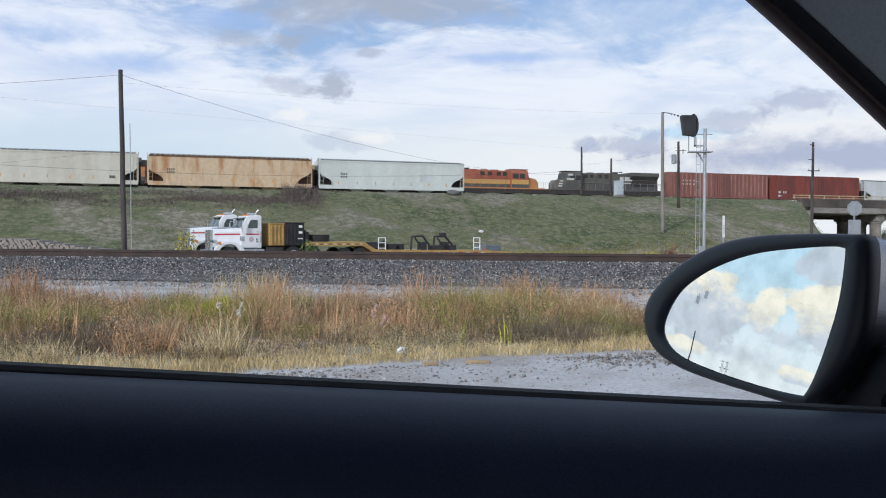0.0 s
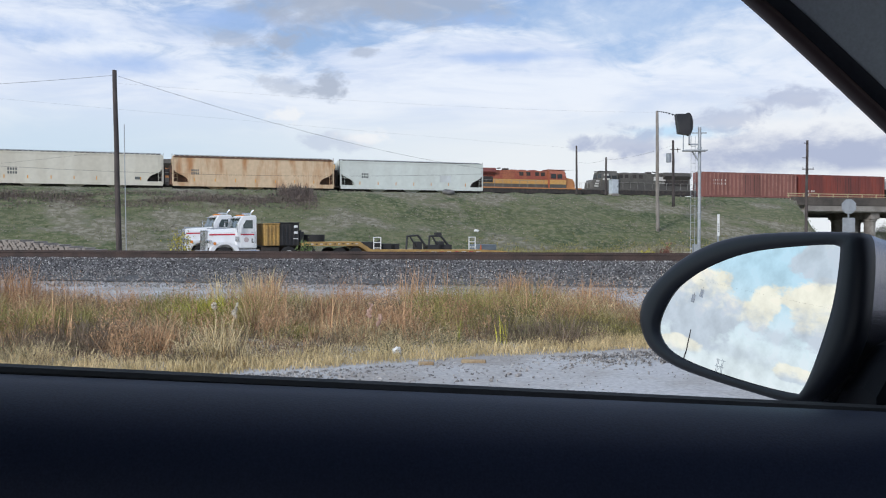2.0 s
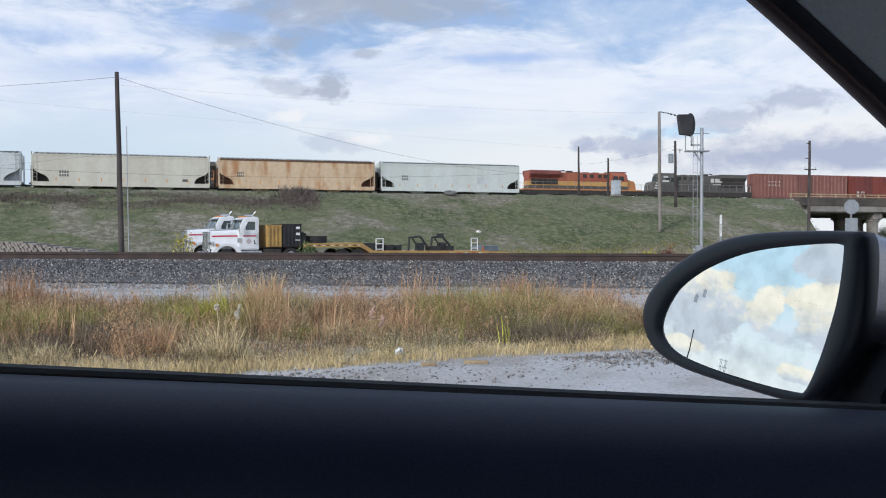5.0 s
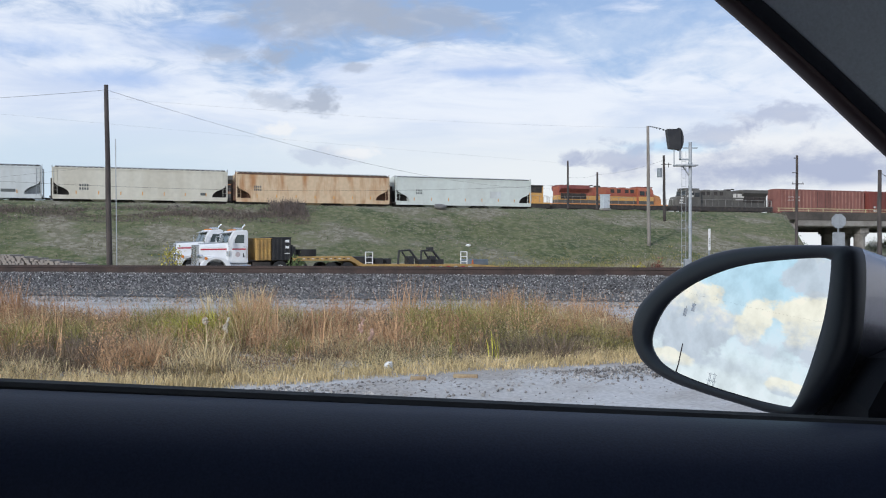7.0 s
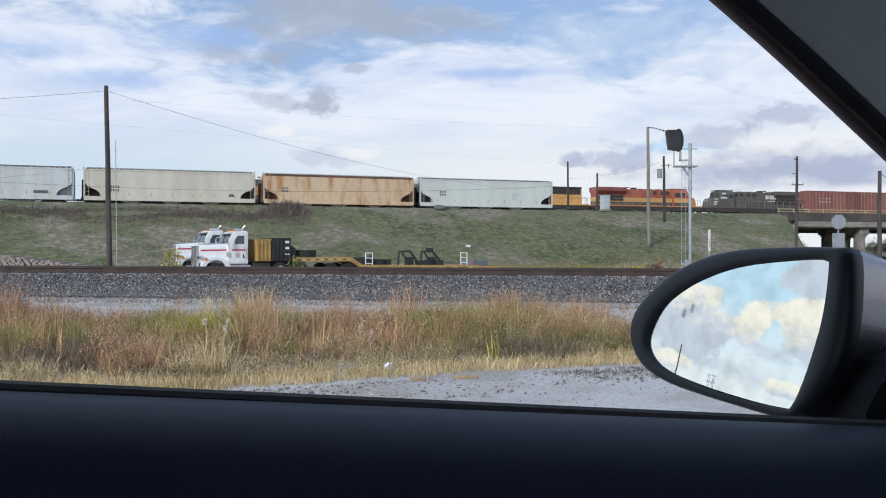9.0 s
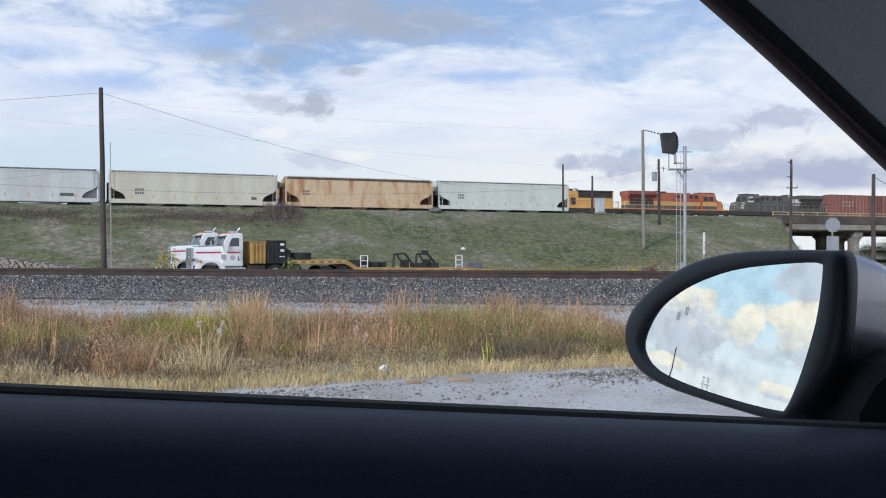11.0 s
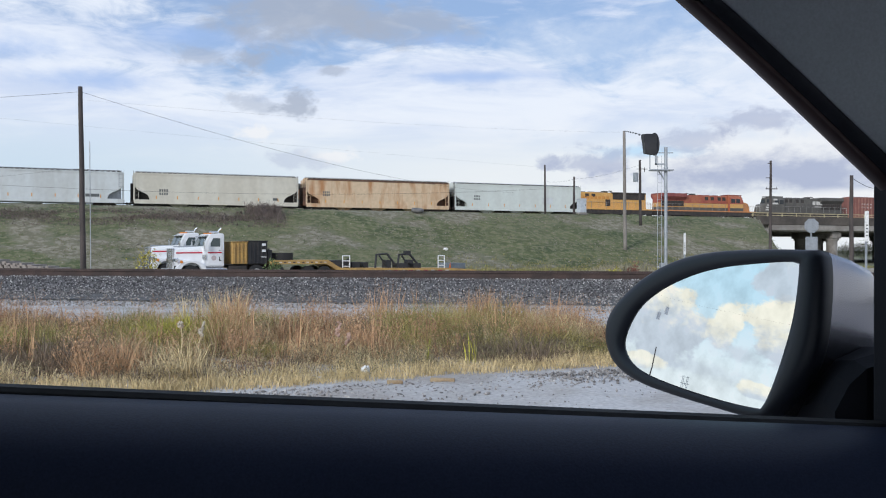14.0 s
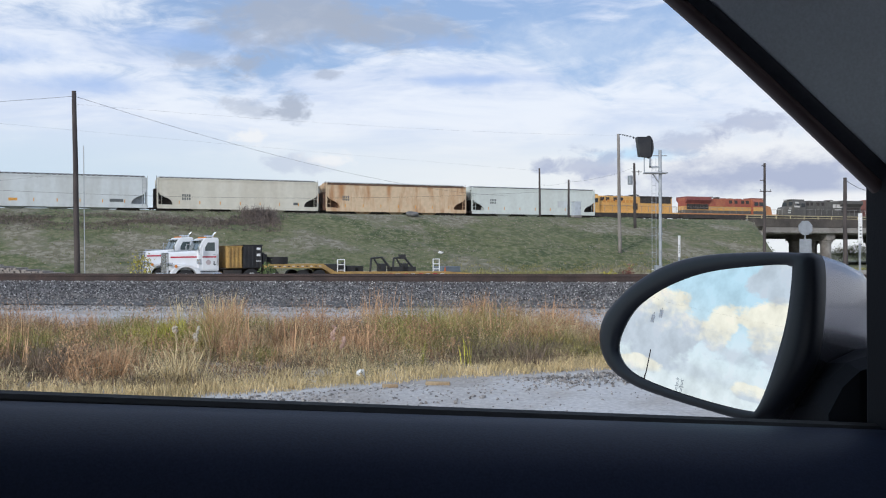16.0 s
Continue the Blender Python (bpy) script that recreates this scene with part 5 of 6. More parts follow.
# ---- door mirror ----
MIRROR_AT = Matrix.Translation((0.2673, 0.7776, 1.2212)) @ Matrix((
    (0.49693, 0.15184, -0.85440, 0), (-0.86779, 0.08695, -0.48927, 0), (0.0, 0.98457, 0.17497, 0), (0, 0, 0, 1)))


def outline(points, k, grow=1.0):
    """A smooth closed ring through a few corners, in the mirror's plane."""
    out = []
    n = len(points)
    for i in range(n):
        p0, p1, p2, p3 = (Vector(points[(i + j) % n]) for j in (-1, 0, 1, 2))
        for s in range(k):
            t = s / k
            out.append(0.5 * (2 * p1 + (p2 - p0) * t + (2 * p0 - 5 * p1 + 4 * p2 - p3) * t * t + (3 * p1 - p0 - 3 * p2 + p3) * t ** 3) * grow)
    return out


def build_mirror():
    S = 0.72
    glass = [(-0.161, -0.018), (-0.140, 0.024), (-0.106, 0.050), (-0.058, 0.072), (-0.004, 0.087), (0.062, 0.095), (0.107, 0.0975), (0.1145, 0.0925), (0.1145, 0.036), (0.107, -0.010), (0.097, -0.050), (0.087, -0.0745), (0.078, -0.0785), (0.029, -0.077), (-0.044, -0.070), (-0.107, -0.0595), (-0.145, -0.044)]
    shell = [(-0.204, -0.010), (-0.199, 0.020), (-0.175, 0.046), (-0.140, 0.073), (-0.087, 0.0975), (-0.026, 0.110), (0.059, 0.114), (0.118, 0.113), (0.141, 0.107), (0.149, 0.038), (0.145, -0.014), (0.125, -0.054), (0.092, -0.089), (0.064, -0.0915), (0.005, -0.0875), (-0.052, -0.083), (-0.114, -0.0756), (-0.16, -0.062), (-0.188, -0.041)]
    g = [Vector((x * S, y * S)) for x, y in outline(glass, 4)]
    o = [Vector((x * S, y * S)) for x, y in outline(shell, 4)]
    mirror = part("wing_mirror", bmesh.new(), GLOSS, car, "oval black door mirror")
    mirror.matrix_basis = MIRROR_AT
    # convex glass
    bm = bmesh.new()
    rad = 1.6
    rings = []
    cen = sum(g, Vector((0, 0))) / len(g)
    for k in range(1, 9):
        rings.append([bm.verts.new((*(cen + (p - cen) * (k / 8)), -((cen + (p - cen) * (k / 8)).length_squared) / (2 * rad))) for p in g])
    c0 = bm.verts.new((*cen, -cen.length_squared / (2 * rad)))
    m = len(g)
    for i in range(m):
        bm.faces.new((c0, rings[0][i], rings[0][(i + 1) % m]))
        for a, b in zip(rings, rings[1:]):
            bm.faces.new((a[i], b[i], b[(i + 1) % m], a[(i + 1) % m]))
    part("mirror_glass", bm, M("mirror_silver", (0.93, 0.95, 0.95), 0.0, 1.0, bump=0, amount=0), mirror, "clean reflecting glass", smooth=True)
    # rim and shell
    def ring(points, count):
        polar = sorted((math.atan2(p.y - cen.y, p.x - cen.x), (p - cen).length) for p in points)
        an, ra = [a for a, _ in polar], [r for _, r in polar]
        an, ra = [an[-1] - 2 * math.pi] + an + [an[0] + 2 * math.pi], [ra[-1]] + ra + [ra[0]]
        out = []
        for i in range(count):
            a = 2 * math.pi * i / count - math.pi
            out.append(cen + Vector((math.cos(a), math.sin(a))) * float(np.interp(a, an, ra)))
        return out
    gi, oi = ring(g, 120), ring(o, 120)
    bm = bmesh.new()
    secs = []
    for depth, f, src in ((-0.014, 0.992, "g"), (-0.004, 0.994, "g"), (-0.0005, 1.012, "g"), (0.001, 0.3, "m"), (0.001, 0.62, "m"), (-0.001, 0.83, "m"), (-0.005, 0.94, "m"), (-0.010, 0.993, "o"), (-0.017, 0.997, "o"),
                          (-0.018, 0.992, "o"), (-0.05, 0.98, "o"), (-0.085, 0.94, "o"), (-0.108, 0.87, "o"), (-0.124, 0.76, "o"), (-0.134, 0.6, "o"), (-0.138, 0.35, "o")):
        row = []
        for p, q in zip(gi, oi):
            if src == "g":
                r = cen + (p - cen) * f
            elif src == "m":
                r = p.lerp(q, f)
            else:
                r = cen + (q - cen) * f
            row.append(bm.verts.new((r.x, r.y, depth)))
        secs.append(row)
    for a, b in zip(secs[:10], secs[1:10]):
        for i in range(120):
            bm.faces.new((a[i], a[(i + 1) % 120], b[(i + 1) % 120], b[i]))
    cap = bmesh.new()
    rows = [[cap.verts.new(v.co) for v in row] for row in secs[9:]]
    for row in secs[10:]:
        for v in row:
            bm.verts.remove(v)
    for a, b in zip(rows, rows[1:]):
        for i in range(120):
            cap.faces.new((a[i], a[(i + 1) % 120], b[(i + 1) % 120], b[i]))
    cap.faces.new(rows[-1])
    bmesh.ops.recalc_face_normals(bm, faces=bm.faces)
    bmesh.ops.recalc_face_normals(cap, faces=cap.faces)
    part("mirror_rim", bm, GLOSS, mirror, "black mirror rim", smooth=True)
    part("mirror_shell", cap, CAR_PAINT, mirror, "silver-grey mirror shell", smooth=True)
    # foot that carries the mirror on the door, and its painted cap
    bm = loft([[(x, y0, z0), (x, y0, z1 - 0.004), (x, y0 + 0.02, z1), (x, y1, z1 - 0.015), (x, y1, z0)] for x, y0, y1, z0, z1 in
               ((0.325, 0.66, 0.74, 1.10, 1.178), (0.334, 0.655, 0.76, 1.10, 1.20), (0.345, 0.65, 0.78, 1.09, 1.213), (0.38, 0.65, 0.79, 1.08, 1.224), (0.50, 0.65, 0.79, 1.06, 1.228))])
    part("mirror_foot", bm, UPRIGHT, car, "black mirror foot and quarter panel")


build_mirror()


def build_cabin():
    """The unseen rest of the cabin, closed in to shade the door: roof, far side, back, dash and floor, with an open
    windscreen.
    """
    liner = M("dark_liner_cloth", (0.045, 0.056, 0.058), 0.9)
    part("roof_liner", boxes((-1.3, 0.75, -0.6, WY + 0.01, 1.53, 1.58)), liner, car)
    part("roof_skin", boxes((-1.32, 0.77, -0.62, WY + 0.03, 1.582, 1.6)), CAR_PAINT, car)
    part("far_door", boxes((-1.3, 0.95, -0.66, -0.61, 0.3, 1.16)), PLASTIC, car)
    # plain wall out of view, keeps light from the rear off the door
    part("unseen_back_wall", boxes((-1.3, -1.22, -0.6, WY - 0.1, 0.35, 1.53)), liner, car)
    part("rear_pillar", boxes((-1.3, -0.75, WY - 0.09, WY + 0.01, 1.2, 1.53)), TRIM, car)
    part("dashboard", boxes((0.62, 1.1, -0.6, WY - 0.11, 0.4, 1.07), bevel=0.03), PLASTIC, car)
    part("cabin_floor", boxes((-1.3, 1.1, -0.6, WY - 0.11, 0.3, 0.36)), liner, car)


build_cabin()

# ---- verge, grass and stones ----
def grass_mat(name, base, second, rough=0.85):
    return M(name, base, rough, second=second, scale=1.1, amount=0.8, grain=7, bump=0, per=0.85)


G_RED = grass_mat("russet_dry_grass", (0.48, 0.30, 0.165), (0.33, 0.185, 0.105))
G_STRAW = grass_mat("straw_grass", (0.62, 0.50, 0.29), (0.42, 0.33, 0.18))
G_GREEN = grass_mat("olive_green_grass", (0.22, 0.205, 0.06), (0.42, 0.35, 0.13))
G_GREY = grass_mat("grey_brown_weeds_and_hollow_shade", (0.22, 0.165, 0.115), (0.12, 0.09, 0.065))
G_SHORT = grass_mat("short_pale_grass", (0.62, 0.49, 0.27), (0.46, 0.36, 0.18))
G_GOLD = grass_mat("yellow_green_weed", (0.42, 0.38, 0.05), (0.24, 0.27, 0.06))
rng = np.random.default_rng(7)


def verge_front(x):
    return 8.75 + 0.41 * x if x > -2.2 else 7.85 + 0.15 * (x + 2.2)


def blades(name, mat, tufts, label, category="grass"):
    """Many bent blades in one mesh. tufts: rows of x, y, z, height, spread, count, width, droop."""
    V, Fq = [], []
    for (x, y, z, h, sp, n, w, droop) in tufts:
        n = int(n)
        a = rng.uniform(0, 2 * math.pi, n)
        r = sp * np.sqrt(rng.uniform(0, 1, n))
        bx, by = x + r * np.cos(a), y + r * np.sin(a)
        hh = h * rng.uniform(0.35, 1.15, n)
        lean = droop * rng.uniform(0.15, 1.0, n) * hh
        la = np.where(rng.uniform(0, 1, n) < 0.45, a, rng.uniform(0, 2 * math.pi)) + rng.normal(0, 0.7, n)
        tip = 1.0 - 0.45 * np.minimum(1.0, lean / np.maximum(hh, 0.01)) ** 2
        dx, dy = np.cos(la) * lean, np.sin(la) * lean
        wa = rng.uniform(0, math.pi, n)
        ww = w * rng.uniform(0.45, 1.5, n) * 0.5
        cx, cy = np.cos(wa) * ww, np.sin(wa) * ww
        for i in range(n):
            k = len(V)
            V += [(bx[i] - cx[i], by[i] - cy[i], z), (bx[i] + cx[i], by[i] + cy[i], z),
                  (bx[i] + dx[i] * 0.35 + cx[i] * 0.8, by[i] + dy[i] * 0.35 + cy[i] * 0.8, z + hh[i] * 0.6),
                  (bx[i] + dx[i] * 0.35 - cx[i] * 0.8, by[i] + dy[i] * 0.35 - cy[i] * 0.8, z + hh[i] * 0.6),
                  (bx[i] + dx[i], by[i] + dy[i], z + hh[i] * tip[i])]
            Fq += [(k, k + 1, k + 2, k + 3), (k + 3, k + 2, k + 4)]
    me = bpy.data.meshes.new(name)
    me.from_pydata(V, [], Fq)
    me.materials.append(mat)
    return tagged(new(name, me), label, category, kind="stuff")


G_LEAF = M("dull_weed_leaf", (0.19, 0.17, 0.09), 0.9, second=(0.20, 0.125, 0.09), scale=0.9, amount=0.95, grain=7, bump=0, per=0.9)


def leafy(name, mat, clumps, label, low=0.05):
    """Clumps of small scattered leaves in one mesh. clumps: rows of x, y, height, radius."""
    V, Fq = [], []
    for x, y, h, r in clumps:
        for i in range(60):
            a, q = rng.uniform(0, 6.28), r * math.sqrt(rng.uniform())
            c = Vector((x + q * math.cos(a), y + q * math.sin(a), h * rng.uniform(low, 1.0) * (1.1 - 0.5 * q / r)))
            m = Euler(rng.uniform(0, 6.28, 3)).to_matrix()
            s = rng.uniform(0.004, 0.011)
            k = len(V)
            V += [tuple(c + m @ Vector(o)) for o in ((-s * 1.6, 0, 0), (0, -s * 0.6, 0), (s * 1.6, 0, 0), (0, s * 0.6, 0))]
            Fq.append((k, k + 1, k + 2, k + 3))
    me = bpy.data.meshes.new(name)
    me.from_pydata(V, [], Fq)
    me.materials.append(mat)
    return tagged(new(name, me), label, "weeds", kind="stuff")


def build_verge():
    red, straw, green, grey, gold, short = [], [], [], [], [], []
    greens = ((-3.6, 11.7, 0.95), (-2.45, 12.5, 0.75), (0.45, 11.9, 1.15), (1.3, 10.7, 0.5), (2.2, 10.8, 0.45), (-5.0, 10.3, 0.9), (3.6, 11.6, 0.7), (-7.0, 11.5, 1.0), (-2.9, 10.6, 0.5))
    # patches of dark weeds that also stand for shaded gaps in the grass
    greys = ((0.86, 10.35, 0.4), (-4.0, 10.2, 0.5), (-6.2, 9.8, 0.6), (-5.3, 12.4, 0.6), (-1.0, 12.3, 0.7), (-4.1, 9.3, 0.5), (1.75, 10.9, 0.3), (-2.1, 12.0, 0.5), (-1.5, 9.7, 0.3), (3.2, 11.2, 0.4))
    for i in range(4600):
        x, d = rng.uniform(-9, 8), rng.uniform(0, 1) ** 0.85
        f = verge_front(x)
        back = 13.8 + 0.25 * math.sin(x * 1.7) - 0.03 * x
        y = f + 0.55 + d * (back - f - 0.55)
        z = -0.02
        nz = noise.noise(Vector((x * 0.55, y * 0.55, 2)))
        n2 = noise.noise(Vector((x * 1.9, y * 1.9, 9)))
        rise = smooth_step(0.2, 3.0, y - f)
        h = (0.14 + 0.27 * rise) * max(0.28, 1 + 1.0 * nz + 0.9 * n2)
        if x < -3:
            h *= 0.92
        kind = rng.uniform()
        is_green = any((x - gx) ** 2 + ((y - gy) * 0.8) ** 2 < gr * gr for gx, gy, gr in greens)
        is_grey = any((x - gx) ** 2 + (y - gy) ** 2 < gr * gr for gx, gy, gr in greys)
        if is_green and kind < 0.72:
            green.append((x, y, z, max(0.2, h), 0.18, 44, 0.006, 1.0))
        elif is_grey and kind < 0.9:
            grey.append((x, y, z, h * 0.75, 0.16, 30, 0.008, 0.9))
        elif (kind < 0.46 + 0.35 * nz and rise > 0.3) or (rise > 0.9 and kind < 0.62):
            red.append((x, y, z, h * 1.1, 0.12, 28, 0.005, 0.7))
        elif kind > 0.95:
            grey.append((x, y, z, h * 0.9, 0.14, 20, 0.007, 0.8))
        else:
            straw.append((x, y, z, h, 0.16, 28, 0.005, 1.4))
    # dead matted growth underneath
    for i in range(2600):
        x = rng.uniform(-9, 8)
        y = rng.uniform(verge_front(x) + 1.3, 13.7)
        grey.append((x, y, -0.02, rng.uniform(0.06, 0.15), 0.2, 16, 0.009, 1.6))
    # rounded tussocks, the shade of the hollows between them put in as dark tufts
    for i in range(85):
        x = rng.uniform(-8, 6)
        y = rng.uniform(verge_front(x) + 0.8, 13.4)
        r, top = rng.uniform(0.22, 0.5), rng.uniform(0.34, 0.56)
        pick = rng.uniform()
        for k in range(int(60 * r)):
            a, q = rng.uniform(0, 6.28), math.sqrt(rng.uniform())
            tuft = (x + r * q * math.cos(a), y + r * q * math.sin(a), -0.01, top * (1.05 - 0.6 * q * q), 0.09, 26, 0.006, 1.3)
            (straw if pick < 0.42 else green if pick < 0.62 else red if pick < 0.85 else grey).append(tuft)
        # dark tufts at the near foot paint the hollow's shade
        for k in range(5):
            a = -math.pi / 2 + rng.uniform(-1.1, 1.1)
            grey.append((x + r * 1.15 * math.cos(a), y + r * 1.15 * math.sin(a), -0.02, top * 0.4, 0.1, 22, 0.009, 1.2))
    # taller feathery stems standing over the rest
    for i in range(90):
        x = rng.uniform(-8, 6)
        y = rng.uniform(verge_front(x) + 1.6, 13.9)
        red.append((x, y, 0, rng.uniform(0.55, 0.78), 0.06, 9, 0.009, 0.25))
    for x, y, hh in ((-3.25, 13.7, 0.74), (-3.6, 13.6, 0.66), (-2.9, 13.8, 0.68), (1.05, 13.6, 0.72), (-0.6, 13.7, 0.78), (-2.75, 13.2, 0.7), (0.9, 13.4, 0.66), (-7.0, 13.6, 0.85), (-6.5, 13.2, 0.8), (-7.5, 13.0, 0.85)):
        for k in range(4):
            (straw if x < -2.8 and x > -4 else red).append((x + rng.normal(0, 0.12), y + rng.normal(0, 0.1), 0, hh, 0.12, 26, 0.009, 0.35))
    for i in range(26):
        gold.append((-3.05 + rng.normal(0, 0.2), 11.1 + rng.normal(0, 0.2), 0, 0.46, 0.12, 22, 0.016, 0.8))
    for x in (0.62, 0.55, 0.1):
        gold.append((x, 9.9, 0, 0.33, 0.03, 7, 0.010, 0.4))
    for i in range(2300):
        x = rng.uniform(-8, 8)
        y = verge_front(x) + abs(rng.normal(0, 0.5)) + 0.12 * noise.noise(Vector((x * 2, 0, 0)))
        short.append((x, y, -0.01, rng.uniform(0.05, 0.17), 0.13, 22, 0.005, 1.0))
    leaves = []
    for i in range(1000):
        x = rng.uniform(-8, 7)
        y = verge_front(x) + 0.4 + abs(rng.normal(0, 1.6))
        if y > 13.8:
            continue
        leaves.append((x, y, rng.uniform(0.12, 0.36), rng.uniform(0.1, 0.24)))
    tops = []
    for i in range(700):
        x = rng.uniform(-8.5, 7)
        y = rng.uniform(verge_front(x) + 1.0, 13.9)
        tops.append((x, y, rng.uniform(0.42, 0.66) * (1 + 0.2 * noise.noise(Vector((x, y, 0)))), rng.uniform(0.05, 0.13)))
    # dense mounds of darker grass
    dark = []
    for x, y, r, top, pile in ((0.15, 11.5, 0.45, 0.40, dark), (0.75, 11.6, 0.42, 0.38, dark), (-2.45, 12.0, 0.5, 0.46, dark), (-3.75, 11.4, 0.5, 0.42, green), (-3.1, 11.6, 0.45, 0.46, green), (1.25, 10.55, 0.3, 0.26, dark), (2.15, 10.7, 0.32, 0.24, dark),
                               (0.86, 10.3, 0.22, 0.24, grey), (-4.75, 10.1, 0.4, 0.28, green), (-5.3, 10.4, 0.35, 0.3, green), (-3.95, 10.0, 0.3, 0.24, grey), (-1.9, 10.3, 0.3, 0.26, green), (1.75, 10.9, 0.25, 0.25, grey), (2.6, 11.6, 0.5, 0.42, straw), (1.8, 12.2, 0.5, 0.5, straw)):
        for k in range(int(120 * r)):
            a, q = rng.uniform(0, 6.28), math.sqrt(rng.uniform())
            pile.append((x + r * q * math.cos(a), y + r * q * math.sin(a), -0.01, top * (1.1 - 0.55 * q * q), 0.08, 34, 0.006, 1.1))
    blades("dark_green_grass", grass_mat("dark_olive_grass", (0.13, 0.135, 0.045), (0.24, 0.21, 0.08)), dark, "dense dark green mounds of grass on the verge")
    leafy("yellow_green_leaves", G_GOLD, [(-3.25 + rng.normal(0, 0.25), 11.0 + rng.normal(0, 0.2), rng.uniform(0.3, 0.5), 0.2) for i in range(26)], "yellow-green leaves of a flowering weed", low=0.3)
    leafy("seed_tops", G_RED, tops, "fuzzy russet seed tops of the dry grass", low=0.6)
    leafy("leafy_weeds", G_LEAF, leaves, "low leafy weeds and dead stems in the grass")
    blades("russet_grass", G_RED, red, "tall russet dry grass on the verge")
    blades("straw_grass", G_STRAW, straw, "tangled straw-coloured dry grass on the verge")
    blades("green_grass", G_GREEN, green, "olive green clumps of grass on the verge")
    blades("dry_weeds", G_GREY, grey, "grey-brown withered weeds and dark tufts painted as shaded hollows on the verge")
    blades("yellow_weed", G_GOLD, gold, "yellow-green flowering weed among the grass", "weed")
    blades("short_grass", G_SHORT, short, "short pale grass along the gravel edge")


build_verge()


def plume(x, y, z, h, lean, mat, label):
    """A withered stalk with a fluffy seed head of small tufts."""
    p = thing("seed_plume", pose(x, y, 0), label, "dry plant", "pale seed heads in the grass")
    part("stalk", cyls(((0, 0, 0), (lean * 0.5, 0, z), 0.006), seg=6), G_STRAW, p)
    bm = bmesh.new()
    for i in range(16):
        t = i / 15
        bmesh.ops.create_icosphere(bm, subdivisions=1, radius=0.02 * (1.2 - 0.5 * t), matrix=Matrix.Translation((lean * (0.5 + 0.5 * t) + rng.normal(0, 0.012), rng.normal(0, 0.012), z + h * t)) @ Euler(rng.uniform(0, 3, 3)).to_matrix().to_4x4() @ Matrix.Diagonal((1, 0.6, 1.2, 1)))
    part("seed_head", bm, mat, p)["kind"] = "stuff"


FLUFF = M("pale_seed_fluff", (0.50, 0.45, 0.36), 0.95, second=(0.45, 0.38, 0.28), scale=20, amount=0.6)
PINK = M("pinkish_seed_fluff", (0.50, 0.34, 0.27), 0.95, second=(0.35, 0.22, 0.17), scale=20, amount=0.6)
plume(-2.56, 10.0, 0.30, 0.16, 0.07, FLUFF, "white fluffy seed head on a bent stalk")
plume(-2.74, 10.05, 0.40, 0.06, -0.03, FLUFF, "white fluffy seed head on a bent stalk")
plume(-0.98, 10.0, 0.30, 0.16, 0.05, PINK, "pinkish withered plume of seed")
plume(-0.84, 9.9, 0.22, 0.12, 0.03, PINK, "pinkish withered plume of seed")


# ---- stones ----
def stones(name, mat, rows, label):
    """Small angular stones, each an uneven eight-sided lump."""
    V, Fq = [], []
    base = np.array([(1, 0, 0), (-1, 0, 0), (0, 1, 0), (0, -1, 0), (0, 0, 1), (0, 0, -1)], float)
    tri = [(0, 2, 4), (2, 1, 4), (1, 3, 4), (3, 0, 4), (2, 0, 5), (1, 2, 5), (3, 1, 5), (0, 3, 5)]
    for x, y, z, r in rows:
        q = Euler(rng.uniform(0, 6.28, 3)).to_matrix()
        p = base * rng.uniform(0.55, 1.2, (6, 3)) * r
        p = p @ np.array(q)
        k = len(V)
        V += [(x + a, y + b, z + c) for a, b, c in p]
        Fq += [(k + a, k + b, k + c) for a, b, c in tri]
    me = bpy.data.meshes.new(name)
    me.from_pydata(V, [], Fq)
    me.materials.append(mat)
    return tagged(new(name, me), label, "stones", kind="stuff")


def build_stones():
    rows = []
    prof = ((-3.3, 0.03), (-2.75, 0.12), (-0.9, 0.47), (-0.55, 0.485), (2.1, 0.485))
    for i in range(30000):
        u = rng.uniform(-2.7, 0.3)
        s = rng.uniform(-17, 9)
        z = np.interp(u, [p[0] for p in prof], [p[1] for p in prof])
        p = NEAR @ Vector((s, u, z))
        rows.append((p.x, p.y, p.z + 0.01, rng.uniform(0.014, 0.032)))
    stones("ballast_stones", STONE, rows, "loose grey crushed stone beside the rail")
    rows = []
    for i in range(2200):
        u, s = rng.uniform(-2.7, 0.2), rng.uniform(-17, 9)
        p = NEAR @ Vector((s, u, np.interp(u, [q[0] for q in prof], [q[1] for q in prof])))
        rows.append((p.x, p.y, p.z + 0.03, rng.uniform(0.011, 0.025)))
    stones("pale_stones", STONE_PALE, rows, "pale stone chips scattered over the dark ballast")
    rows = []
    for i in range(8000):
        s, u = rng.uniform(-16, 8), -2.2 - rng.uniform(0, 1) ** 1.2 * 3.0
        p = NEAR @ Vector((s, u, np.interp(u, [q[0] for q in prof], [q[1] for q in prof]) if u > -3.3 else 0.0))
        rows.append((p.x, p.y, p.z + 0.016, rng.uniform(0.012, 0.035)))
    for i in range(3600):
        x = rng.uniform(-3, 5)
        y = verge_front(x) - 0.25 - abs(rng.normal(0, 0.42))
        rows.append((x, y, 0.004, rng.uniform(0.006, 0.026)))
    for i in range(900):
        rows.append((rng.uniform(-3, 4), rng.uniform(4.5, 8.5), 0.003, rng.uniform(0.005, 0.014)))
    stones("loose_gravel", M("loose_gravel_stone", (0.30, 0.285, 0.27), 0.9, second=(0.14, 0.125, 0.115), scale=3, amount=0.7, per=1.1), rows, "loose small stones on the gravel lot")


build_stones()


